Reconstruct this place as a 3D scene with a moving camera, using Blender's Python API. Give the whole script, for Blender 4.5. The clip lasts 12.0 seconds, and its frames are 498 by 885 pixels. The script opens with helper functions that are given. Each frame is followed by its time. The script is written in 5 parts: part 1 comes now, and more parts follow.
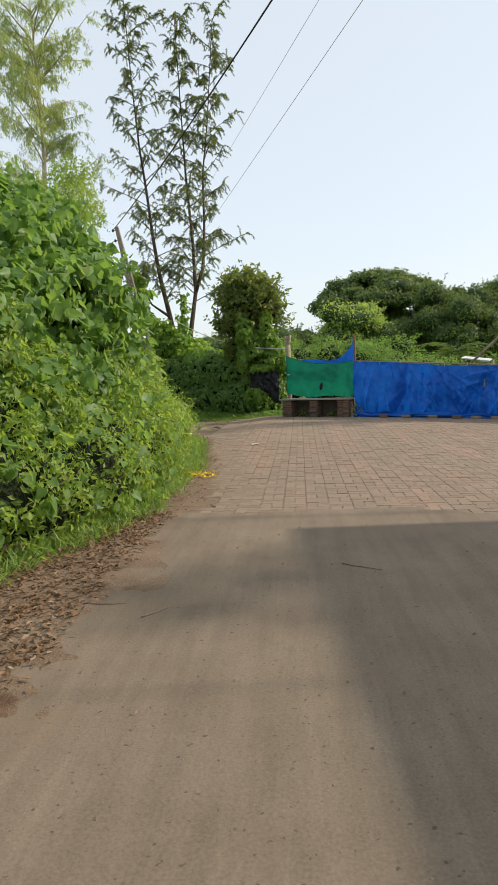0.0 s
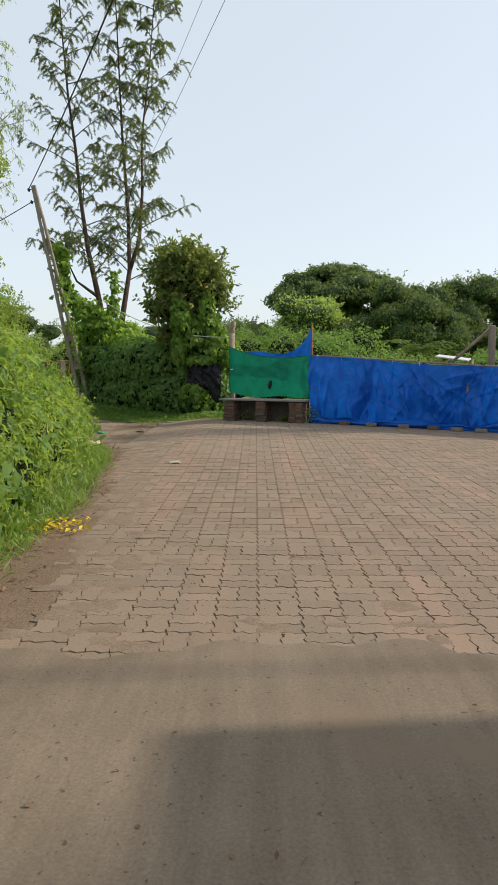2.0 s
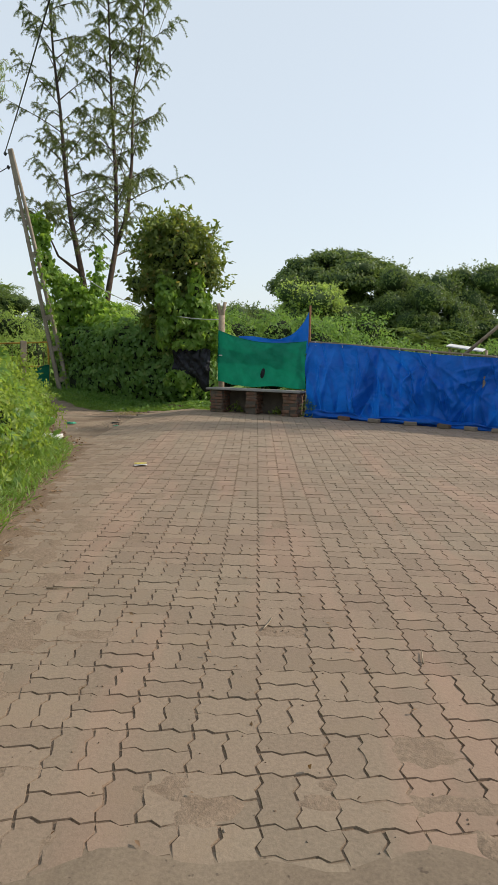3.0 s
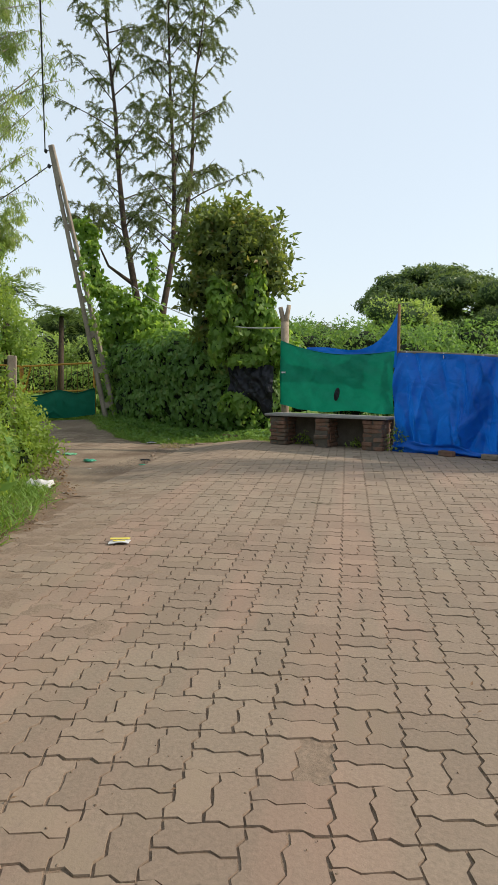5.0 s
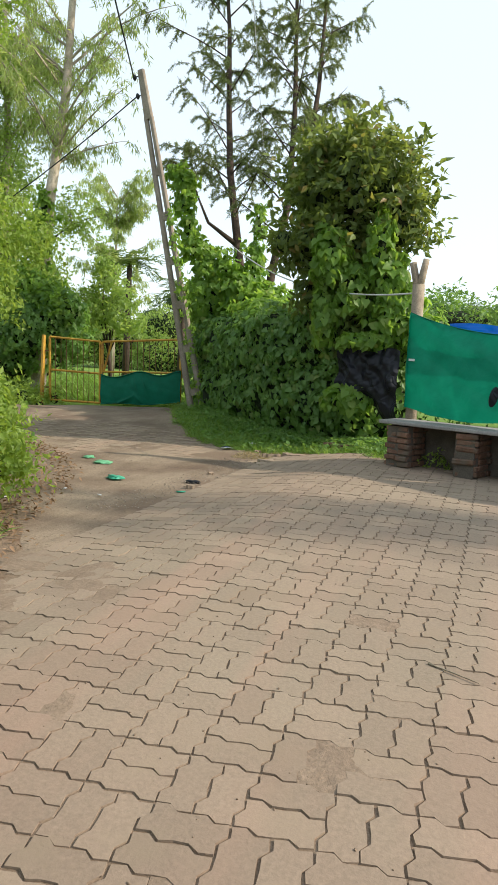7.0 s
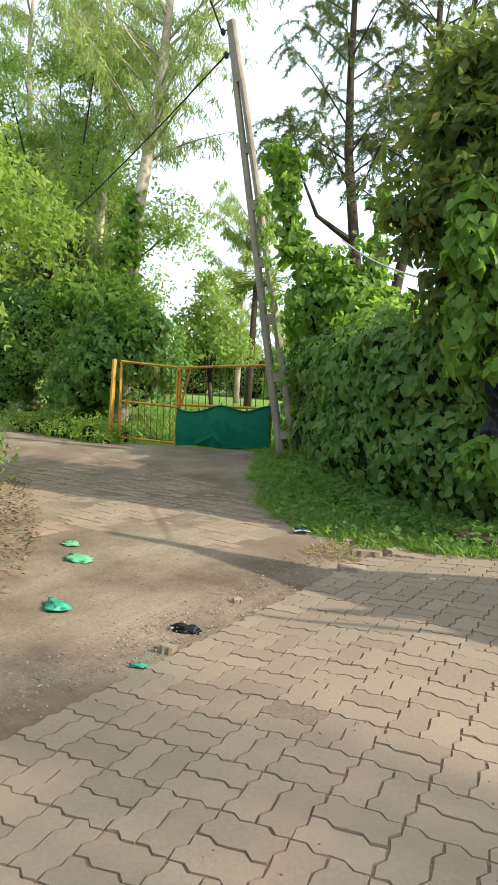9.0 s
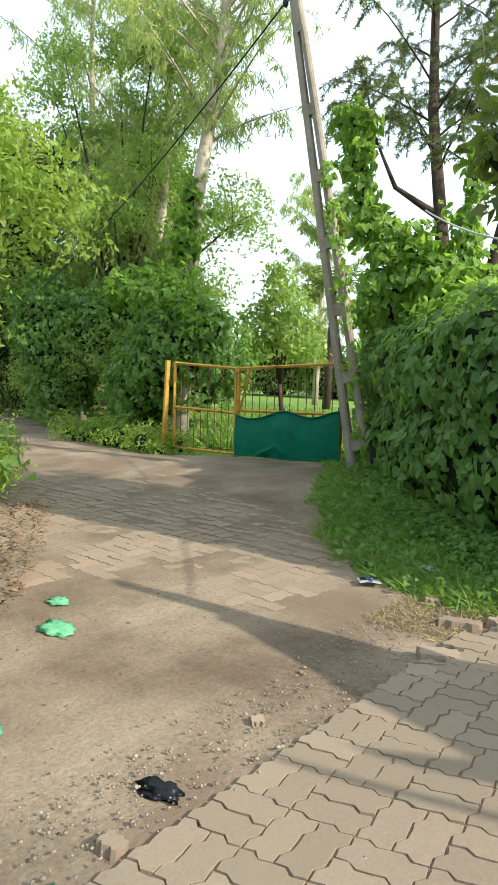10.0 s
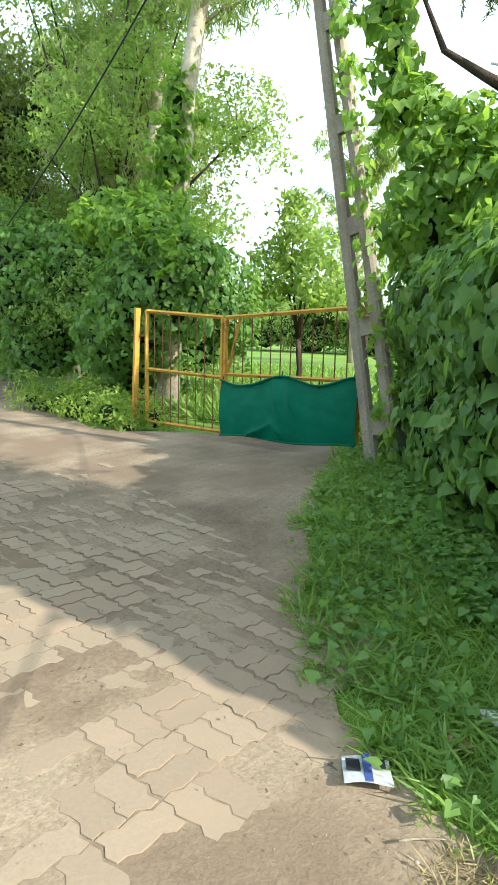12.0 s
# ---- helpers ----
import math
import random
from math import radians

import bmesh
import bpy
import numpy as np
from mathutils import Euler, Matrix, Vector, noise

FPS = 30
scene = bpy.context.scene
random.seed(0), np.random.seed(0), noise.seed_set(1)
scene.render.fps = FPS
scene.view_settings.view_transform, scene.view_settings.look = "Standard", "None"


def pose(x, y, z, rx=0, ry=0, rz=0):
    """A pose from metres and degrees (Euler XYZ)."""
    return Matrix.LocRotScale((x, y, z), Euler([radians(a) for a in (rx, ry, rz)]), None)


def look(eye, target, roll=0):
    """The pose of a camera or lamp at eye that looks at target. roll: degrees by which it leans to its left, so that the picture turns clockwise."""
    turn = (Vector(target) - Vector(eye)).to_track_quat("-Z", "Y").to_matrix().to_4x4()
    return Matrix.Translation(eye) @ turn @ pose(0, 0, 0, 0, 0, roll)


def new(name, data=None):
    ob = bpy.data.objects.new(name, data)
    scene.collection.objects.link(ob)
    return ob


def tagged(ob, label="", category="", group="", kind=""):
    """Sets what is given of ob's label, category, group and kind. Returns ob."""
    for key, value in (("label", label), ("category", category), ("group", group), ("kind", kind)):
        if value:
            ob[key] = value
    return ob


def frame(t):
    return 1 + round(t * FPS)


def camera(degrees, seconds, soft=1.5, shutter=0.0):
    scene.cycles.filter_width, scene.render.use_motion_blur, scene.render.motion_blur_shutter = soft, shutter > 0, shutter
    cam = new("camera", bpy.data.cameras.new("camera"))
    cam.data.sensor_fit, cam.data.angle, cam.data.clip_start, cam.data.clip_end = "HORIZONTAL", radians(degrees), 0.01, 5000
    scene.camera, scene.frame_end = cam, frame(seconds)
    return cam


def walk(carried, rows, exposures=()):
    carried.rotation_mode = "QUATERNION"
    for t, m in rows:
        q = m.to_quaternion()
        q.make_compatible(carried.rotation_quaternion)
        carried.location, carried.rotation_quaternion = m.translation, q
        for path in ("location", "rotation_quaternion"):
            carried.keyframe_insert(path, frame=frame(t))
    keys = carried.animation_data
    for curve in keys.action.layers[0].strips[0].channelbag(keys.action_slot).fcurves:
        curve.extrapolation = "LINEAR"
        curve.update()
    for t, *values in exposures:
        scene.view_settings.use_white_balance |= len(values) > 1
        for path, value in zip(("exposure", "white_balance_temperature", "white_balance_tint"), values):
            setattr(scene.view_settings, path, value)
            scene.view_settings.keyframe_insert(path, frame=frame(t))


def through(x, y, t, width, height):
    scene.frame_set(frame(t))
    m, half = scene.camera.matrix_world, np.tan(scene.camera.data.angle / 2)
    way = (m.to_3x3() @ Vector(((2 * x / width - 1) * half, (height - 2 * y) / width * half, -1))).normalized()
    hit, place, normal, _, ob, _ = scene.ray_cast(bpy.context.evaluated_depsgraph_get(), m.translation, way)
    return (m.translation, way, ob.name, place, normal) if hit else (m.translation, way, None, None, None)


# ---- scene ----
cam = camera(41.7, 12.0)
METRES, EYE, TILT, LEAN, TURN = 21.4, 1.5, 0.0, 0.0, 4.6
ROWS = [
    (0.0, 0.0, 0.0, 0.0, -0.19, -5.74, 1.91),
    (0.5, 0.0059, 0.0465, -0.0006, -2.24, -5.94, 1.27),
    (1.0, 0.0124, 0.0897, 0.0007, -2.92, -5.78, 0.78),
    (1.5, 0.0195, 0.1325, 0.0004, -3.53, -5.65, 0.91),
    (2.0, 0.0275, 0.1729, 0.0007, -4.03, -6.36, 0.0),
    (2.5, 0.0366, 0.2124, 0.0007, -4.57, -7.06, 0.14),
    (3.0, 0.0451, 0.2512, 0.0007, -3.91, -7.52, -1.24),
    (5.0, 0.0738, 0.4135, -0.0046, 3.93, -5.6, -0.23),
    (5.5, 0.0781, 0.4562, -0.0015, 5.38, -4.35, -2.81),
    (6.0, 0.0811, 0.4988, -0.0003, 9.77, -6.3, -3.82),
    (6.5, 0.0814, 0.5468, -0.0015, 13.3, -7.11, -2.57),
    (8.5, 0.0668, 0.7349, 0.001, 25.34, -6.66, -3.31),
    (9.0, 0.0555, 0.7751, 0.0017, 28.73, -5.44, -2.72),
    (9.5, 0.0439, 0.8126, 0.0021, 31.71, -7.13, -2.43),
    (10.0, 0.0304, 0.8474, 0.0028, 36.04, -5.63, -1.72),
    (10.5, 0.0165, 0.8844, 0.0032, 35.45, -5.92, -1.7),
    (11.0, 0.0055, 0.9155, 0.0025, 34.07, -6.98, -1.93),
    (11.5, -0.0062, 0.9454, 0.0013, 35.87, -7.71, -2.44),
    (12.0, -0.0234, 0.9741, 0.0012, 39.63, -9.49, -1.42),
]
walk(cam, [(t, pose(0, 0, EYE, TILT, LEAN, TURN) @ pose(METRES * x, METRES * y, METRES * z, 90 + pitch, roll, yaw)) for t, x, y, z, yaw, pitch, roll in ROWS],
     [(0, 0.15, 6850, 13), (3, 0.03, 6700, 12), (6, 0.28, 6600, 11), (8.5, 0.82, 6500, 7), (10.5, 1.0, 6300, 5), (12, 1.35, 6150, 2)])
# ---- world, sun, exposure ----
SUN_EL, SUN_AZ = 33.0, 82.0          # degrees above the horizon; degrees right of +y
sun_dir = Vector((math.cos(radians(SUN_EL)) * math.sin(radians(SUN_AZ)), math.cos(radians(SUN_EL)) * math.cos(radians(SUN_AZ)), math.sin(radians(SUN_EL))))
world = bpy.data.worlds.new("sky")
scene.world = world
world.use_nodes = True
wn = world.node_tree.nodes
sky = wn.new("ShaderNodeTexSky")
sky.sky_type = "NISHITA"
sky.sun_disc = False
sky.sun_elevation, sky.sun_rotation = radians(SUN_EL), radians(SUN_AZ)
sky.air_density, sky.dust_density, sky.ozone_density = 1.0, 2.0, 1.0
wn["Background"].inputs["Strength"].default_value = 0.15
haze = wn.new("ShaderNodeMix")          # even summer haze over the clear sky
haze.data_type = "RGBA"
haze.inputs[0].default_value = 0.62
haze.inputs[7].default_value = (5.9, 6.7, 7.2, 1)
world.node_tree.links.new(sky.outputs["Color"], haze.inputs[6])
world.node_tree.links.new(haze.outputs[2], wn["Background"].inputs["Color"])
sun = new("sun", bpy.data.lights.new("sun", "SUN"))
sun.data.energy, sun.data.angle, sun.data.color = 3.6, radians(0.8), (1.0, 0.9, 0.76)
sun.matrix_world = look((30, 30, 30), Vector((30, 30, 30)) - sun_dir)

# ---- materials ----


def mat(name, build):
    m = bpy.data.materials.new(name)
    m.use_nodes = True
    nt = m.node_tree
    nt.nodes.clear()
    out = nt.nodes.new("ShaderNodeOutputMaterial")
    build(nt, out)
    return m


def nd(nt, kind, **kw):
    n = nt.nodes.new(kind)
    for k, v in kw.items():
        n.inputs[k.replace("_", " ")].default_value = v
    return n


def ramp(nt, fac, stops):
    r = nt.nodes.new("ShaderNodeValToRGB")
    e = r.color_ramp.elements
    while len(e) < len(stops):
        e.new(0.5)
    for i, (p, c) in enumerate(stops):
        e[i].position, e[i].color = p, (*c, 1)
    nt.links.new(fac, r.inputs["Fac"])
    return r.outputs["Color"]


def tex_noise(nt, vec, scale, detail=5.0, rough=0.6):
    n = nd(nt, "ShaderNodeTexNoise", Scale=scale, Detail=detail, Roughness=rough)
    nt.links.new(vec, n.inputs["Vector"])
    return n.outputs["Fac"]


def mixc(nt, fac, a, b, kind="MIX"):
    n = nt.nodes.new("ShaderNodeMix")
    n.data_type, n.blend_type = "RGBA", kind
    for sock, v in ((n.inputs[0], fac), (n.inputs[6], a), (n.inputs[7], b)):
        if isinstance(v, (int, float)):
            sock.default_value = v
        elif isinstance(v, tuple):
            sock.default_value = (*v, 1)
        else:
            nt.links.new(v, sock)
    return n.outputs[2]


def place_of(nt):
    return nt.nodes.new("ShaderNodeNewGeometry").outputs["Position"]


def leaf_mat(name, dark, light, warm, through=0.5, gloss=0.45):
    """Leaf blades: colour varies from leaf to leaf and over the plant, light passes through."""
    def build(nt, out):
        geo = nt.nodes.new("ShaderNodeNewGeometry")
        n = tex_noise(nt, geo.outputs["Position"], 0.9, 3.0)
        c1 = ramp(nt, geo.outputs["Random Per Island"], [(0.0, dark), (0.6, light), (0.93, light), (1.0, warm)])
        c2 = mixc(nt, ramp(nt, n, [(0.35, (0, 0, 0)), (0.65, (1, 1, 1))]), dark, light)
        c = mixc(nt, 0.35, c1, c2)
        p = nd(nt, "ShaderNodeBsdfPrincipled", Roughness=gloss)
        p.inputs["Specular IOR Level"].default_value = 0.35
        t = nt.nodes.new("ShaderNodeBsdfTranslucent")
        yellow = mixc(nt, 0.5, c, tuple(min(1, v * k) for v, k in zip(light, (2.0, 1.8, 0.7))))
        nt.links.new(c, p.inputs["Base Color"])
        nt.links.new(yellow, t.inputs["Color"])
        m = nt.nodes.new("ShaderNodeMixShader")
        m.inputs[0].default_value = through
        nt.links.new(p.outputs[0], m.inputs[1])
        nt.links.new(t.outputs[0], m.inputs[2])
        nt.links.new(m.outputs[0], out.inputs["Surface"])
    return mat(name, build)


def rough_mat(name, stops, scale, fine=40.0, bump=0.3, rough=0.9, second=None, per_object=0.0, dist=0.01, metal=0.0, per_island=0.0, spec=0.3, streak=0.0, grain=0.55, red=0.0, dust=0.0):
    """A rough surface: a wide and a fine noise in the colour, a bump, optional blotches of a second colour."""
    def build(nt, out):
        pos = place_of(nt)
        big = tex_noise(nt, pos, scale, 6.0)
        small = tex_noise(nt, pos, fine, 4.0, 0.7)
        c = ramp(nt, big, stops)
        c = mixc(nt, grain, c, ramp(nt, small, [(0.3, (0.35, 0.35, 0.35)), (0.7, (1, 1, 1))]), "MULTIPLY")
        if streak:  # wheel and broom marks along the way
            mp = nt.nodes.new("ShaderNodeMapping")
            mp.inputs["Scale"].default_value = (6.0, 0.5, 1.0)
            nt.links.new(pos, mp.inputs["Vector"])
            c = mixc(nt, streak, c, ramp(nt, tex_noise(nt, mp.outputs[0], 1.2, 6.0, 0.7), [(0.35, (0.55, 0.54, 0.52)), (0.65, (1.12, 1.12, 1.12))]), "MULTIPLY")
            speck = tex_noise(nt, pos, 26.0, 2.0)
            c = mixc(nt, ramp(nt, speck, [(0.66, (0, 0, 0)), (0.72, (1, 1, 1))]), c, (0.10, 0.075, 0.055))
        if second:
            blot = tex_noise(nt, pos, second[1], 5.0)
            c = mixc(nt, ramp(nt, blot, [(second[2], (0, 0, 0)), (second[2] + 0.12, (1, 1, 1))]), c, second[0])
        if red:  # runs of redder blocks between greyer ones
            mp = nt.nodes.new("ShaderNodeMapping")
            mp.inputs["Scale"].default_value = (1.6, 0.22, 1.0)
            nt.links.new(pos, mp.inputs["Vector"])
            f = ramp(nt, tex_noise(nt, mp.outputs[0], 1.0, 3.0), [(0.5, (0, 0, 0)), (0.62, (red, red, red))])
            c = mixc(nt, f, c, (0.365, 0.235, 0.175))
        if dust:  # pale dust carried on to the pavers from the earth road
            sep = nt.nodes.new("ShaderNodeSeparateXYZ")
            nt.links.new(pos, sep.inputs[0])
            add = nt.nodes.new("ShaderNodeMath")
            add.operation = "MULTIPLY_ADD"
            add.inputs[1].default_value = 9.0
            nt.links.new(tex_noise(nt, pos, 0.7, 4.0), add.inputs[0])
            nt.links.new(sep.outputs["Y"], add.inputs[2])
            rng_ = nd(nt, "ShaderNodeMapRange")
            rng_.inputs["From Min"].default_value, rng_.inputs["From Max"].default_value = 18.0, 25.0
            rng_.inputs["To Max"].default_value = dust
            nt.links.new(add.outputs[0], rng_.inputs["Value"])
            c = mixc(nt, rng_.outputs[0], c, mixc(nt, 0.35, (0.36, 0.285, 0.212), c))
        if per_object:
            r = nt.nodes.new("ShaderNodeObjectInfo").outputs["Random"]
            c = mixc(nt, per_object, c, ramp(nt, r, [(0, (0.45, 0.4, 0.36)), (1, (1, 0.95, 0.9))]), "MULTIPLY")
        if per_island:
            r = nt.nodes.new("ShaderNodeNewGeometry").outputs["Random Per Island"]
            c = mixc(nt, per_island, c, ramp(nt, r, [(0, (0.45, 0.4, 0.36)), (1, (1, 0.95, 0.9))]), "MULTIPLY")
        p = nd(nt, "ShaderNodeBsdfPrincipled", Roughness=rough, Metallic=metal)
        p.inputs["Specular IOR Level"].default_value = spec
        b = nd(nt, "ShaderNodeBump", Strength=bump, Distance=dist)
        nt.links.new(small, b.inputs["Height"])
        nt.links.new(b.outputs[0], p.inputs["Normal"])
        nt.links.new(c, p.inputs["Base Color"])
        nt.links.new(p.outputs[0], out.inputs["Surface"])
    return mat(name, build)


def cloth_mat(name, dark, light, through, rough=0.45, creased=0.0, scale=3.0):
    """Plastic sheet or net: creased colour, a little light through it."""
    def build(nt, out):
        pos = place_of(nt)
        n = tex_noise(nt, pos, scale, 5.0)
        c = ramp(nt, n, [(0.3, dark), (0.7, light)])
        p = nd(nt, "ShaderNodeBsdfPrincipled", Roughness=rough)
        p.inputs["Specular IOR Level"].default_value = 0.22
        t = nt.nodes.new("ShaderNodeBsdfTranslucent")
        b = nd(nt, "ShaderNodeBump", Strength=0.3, Distance=0.02)
        nt.links.new(tex_noise(nt, pos, 14.0, 3.0), b.inputs["Height"])
        if creased:  # sharp crossing folds
            wn_ = nd(nt, "ShaderNodeTexNoise", Scale=1.6, Detail=2.0)
            nt.links.new(pos, wn_.inputs["Vector"])
            bent = nt.nodes.new("ShaderNodeVectorMath")
            bent.operation = "MULTIPLY_ADD"
            bent.inputs[1].default_value = (0.9, 0.9, 0.9)
            nt.links.new(wn_.outputs["Color"], bent.inputs[0])
            nt.links.new(pos, bent.inputs[2])
            v = nd(nt, "ShaderNodeTexVoronoi", Scale=1.7)
            v.feature = "DISTANCE_TO_EDGE"
            nt.links.new(bent.outputs[0], v.inputs["Vector"])
            v2 = nd(nt, "ShaderNodeTexVoronoi", Scale=4.6)
            v2.feature = "DISTANCE_TO_EDGE"
            nt.links.new(bent.outputs[0], v2.inputs["Vector"])
            b2 = nd(nt, "ShaderNodeBump", Strength=creased, Distance=0.12)
            b3 = nd(nt, "ShaderNodeBump", Strength=creased * 0.8, Distance=0.06)
            nt.links.new(v.outputs["Distance"], b2.inputs["Height"])
            nt.links.new(v2.outputs["Distance"], b3.inputs["Height"])
            nt.links.new(b.outputs[0], b2.inputs["Normal"])
            nt.links.new(b2.outputs[0], b3.inputs["Normal"])
            b = b3
        nt.links.new(b.outputs[0], p.inputs["Normal"])
        nt.links.new(c, p.inputs["Base Color"])
        nt.links.new(c, t.inputs["Color"])
        m = nt.nodes.new("ShaderNodeMixShader")
        m.inputs[0].default_value = through
        nt.links.new(p.outputs[0], m.inputs[1])
        nt.links.new(t.outputs[0], m.inputs[2])
        nt.links.new(m.outputs[0], out.inputs["Surface"])
    return mat(name, build)


M_VINE = leaf_mat("vine_leaf", (0.066, 0.15, 0.042), (0.19, 0.33, 0.092), (0.34, 0.37, 0.13), 0.52)
# brighter copy of the vine leaf: sun on the drapes put into the colour
M_CLIMB = leaf_mat("sunlit_climber_leaf", (0.10, 0.20, 0.04), (0.24, 0.39, 0.08), (0.38, 0.42, 0.12), 0.58)
M_BUSH = leaf_mat("bush_leaf", (0.11, 0.19, 0.038), (0.29, 0.41, 0.088), (0.42, 0.42, 0.13), 0.55)
M_DARKLEAF = leaf_mat("dark_leaf", (0.055, 0.095, 0.028), (0.19, 0.25, 0.07), (0.42, 0.22, 0.09), 0.5)
M_FEATHER = leaf_mat("feathery_leaf", (0.10, 0.135, 0.06), (0.18, 0.23, 0.095), (0.24, 0.27, 0.10), 0.45)
M_EUC = leaf_mat("eucalyptus_leaf", (0.18, 0.26, 0.115), (0.37, 0.455, 0.2), (0.48, 0.52, 0.26), 0.62)
M_FAR = leaf_mat("far_leaf", (0.065, 0.115, 0.04), (0.14, 0.205, 0.065), (0.19, 0.24, 0.08), 0.38)
M_FARLIGHT = leaf_mat("light_bush_leaf", (0.14, 0.235, 0.07), (0.31, 0.43, 0.14), (0.40, 0.46, 0.17), 0.62)
M_GRASS = leaf_mat("grass_blade", (0.095, 0.19, 0.04), (0.23, 0.365, 0.085), (0.38, 0.38, 0.15), 0.48)
M_DRY = leaf_mat("dry_leaf", (0.11, 0.062, 0.034), (0.26, 0.165, 0.095), (0.48, 0.36, 0.24), 0.15, 0.7)
M_STRAW = leaf_mat("dry_grass", (0.22, 0.17, 0.085), (0.36, 0.30, 0.16), (0.46, 0.39, 0.23), 0.2, 0.7)
M_FLOWER = leaf_mat("yellow_petal", (0.6, 0.42, 0.03), (0.75, 0.55, 0.04), (0.8, 0.65, 0.1), 0.3, 0.6)
# near-black core colour: the shade inside hedges and bushes is painted in
M_CORE = rough_mat("inner_shade", [(0.3, (0.012, 0.02, 0.008)), (0.7, (0.03, 0.05, 0.015))], 3.0, 12.0, 1.0, 0.95, dist=0.1)
# far crowns get a greener core colour, again painted shade between the leaves
M_FARCORE = rough_mat("far_inner_shade", [(0.3, (0.04, 0.07, 0.026)), (0.7, (0.075, 0.12, 0.042))], 1.5, 6.0, 1.0, 0.95, dist=0.2)
M_GROUND = rough_mat("field_grass_soil", [(0.3, (0.13, 0.22, 0.03)), (0.7, (0.2, 0.33, 0.05))], 0.25, 18.0, 0.8, 0.95, ((0.17, 0.19, 0.06), 0.12, 0.68), dist=0.05)
M_FILL = rough_mat("packed_soil", [(0.3, (0.235, 0.17, 0.12)), (0.7, (0.30, 0.225, 0.162))], 6.0, 45.0, 0.6, 0.95, ((0.22, 0.16, 0.115), 18.0, 0.58), dist=0.012)
M_SOIL = rough_mat("brown_soil", [(0.3, (0.19, 0.13, 0.085)), (0.7, (0.29, 0.205, 0.14))], 1.6, 45.0, 0.7, 0.95, ((0.13, 0.075, 0.045), 3.0, 0.58), dist=0.02)
M_DIRT = rough_mat("dusty_road", [(0.34, (0.175, 0.122, 0.085)), (0.64, (0.365, 0.285, 0.205))], 0.9, 38.0, 0.6, 0.95, ((0.185, 0.13, 0.092), 0.7, 0.52), dist=0.014, streak=0.3)
M_CONC = rough_mat("worn_concrete_road", [(0.3, (0.205, 0.157, 0.112)), (0.7, (0.27, 0.212, 0.154))], 1.1, 70.0, 0.3, 0.9, ((0.20, 0.145, 0.10), 0.9, 0.56), dist=0.005, streak=0.35, grain=0.5)
M_SAND = rough_mat("joint_soil", [(0.3, (0.17, 0.12, 0.082)), (0.7, (0.30, 0.22, 0.155))], 4.0, 80.0, 0.8, 0.95, dist=0.01)
M_PAVER = rough_mat("concrete_paver", [(0.35, (0.30, 0.222, 0.165)), (0.62, (0.295, 0.238, 0.176))], 0.4, 55.0, 0.5, 0.9, ((0.265, 0.205, 0.148), 2.3, 0.53), per_object=0.3, dist=0.005, grain=0.4, red=0.4, dust=0.65)
M_PAVERJ = rough_mat("concrete_paver_field", [(0.35, (0.30, 0.222, 0.165)), (0.62, (0.295, 0.238, 0.176))], 0.4, 55.0, 0.5, 0.9, ((0.265, 0.205, 0.148), 2.3, 0.53), per_island=0.3, dist=0.005, grain=0.4, red=0.4, dust=0.65)
M_BARKD = rough_mat("dark_bark", [(0.3, (0.05, 0.035, 0.028)), (0.7, (0.12, 0.085, 0.065))], 6.0, 40.0, 1.0, 0.95, dist=0.03)
M_BARKP = rough_mat("pale_bark", [(0.3, (0.36, 0.29, 0.22)), (0.7, (0.62, 0.54, 0.45))], 2.0, 20.0, 0.5, 0.85, ((0.2, 0.15, 0.11), 3.0, 0.66), dist=0.02)
M_WOOD = rough_mat("weathered_wood", [(0.3, (0.22, 0.17, 0.12)), (0.7, (0.42, 0.35, 0.26))], 5.0, 60.0, 0.6, 0.9, dist=0.01)
M_POLE = rough_mat("weathered_concrete_pole", [(0.3, (0.24, 0.195, 0.155)), (0.7, (0.40, 0.345, 0.285))], 3.0, 50.0, 0.5, 0.9, ((0.16, 0.13, 0.11), 4.0, 0.62), dist=0.01)
M_SLAB = rough_mat("grey_stone_slab", [(0.3, (0.22, 0.21, 0.20)), (0.7, (0.36, 0.34, 0.32))], 3.0, 60.0, 0.4, 0.8, dist=0.006)
M_BRICK = rough_mat("weathered_brick", [(0.3, (0.17, 0.095, 0.065)), (0.7, (0.32, 0.18, 0.125))], 7.0, 40.0, 1.0, 0.92, ((0.16, 0.125, 0.095), 4.0, 0.48), per_object=0.4, dist=0.01)
M_MORTAR = rough_mat("dark_mortar", [(0.3, (0.10, 0.085, 0.07)), (0.7, (0.18, 0.15, 0.12))], 5.0, 60.0, 0.6, 0.95)
M_YELLOW = rough_mat("rusty_yellow_paint", [(0.3, (0.52, 0.27, 0.04)), (0.7, (0.68, 0.40, 0.06))], 4.0, 50.0, 0.4, 0.6, ((0.22, 0.09, 0.035), 5.0, 0.56))
M_RUST = rough_mat("rusty_steel", [(0.3, (0.13, 0.06, 0.03)), (0.7, (0.26, 0.13, 0.06))], 6.0, 60.0, 0.5, 0.8)
M_WIRE = rough_mat("black_cable", [(0.3, (0.02, 0.02, 0.02)), (0.7, (0.05, 0.05, 0.05))], 5.0, 30.0, 0.1, 0.6)
M_PALEWIRE = rough_mat("pale_cable", [(0.3, (0.5, 0.5, 0.48)), (0.7, (0.62, 0.62, 0.6))], 5.0, 30.0, 0.1, 0.6)
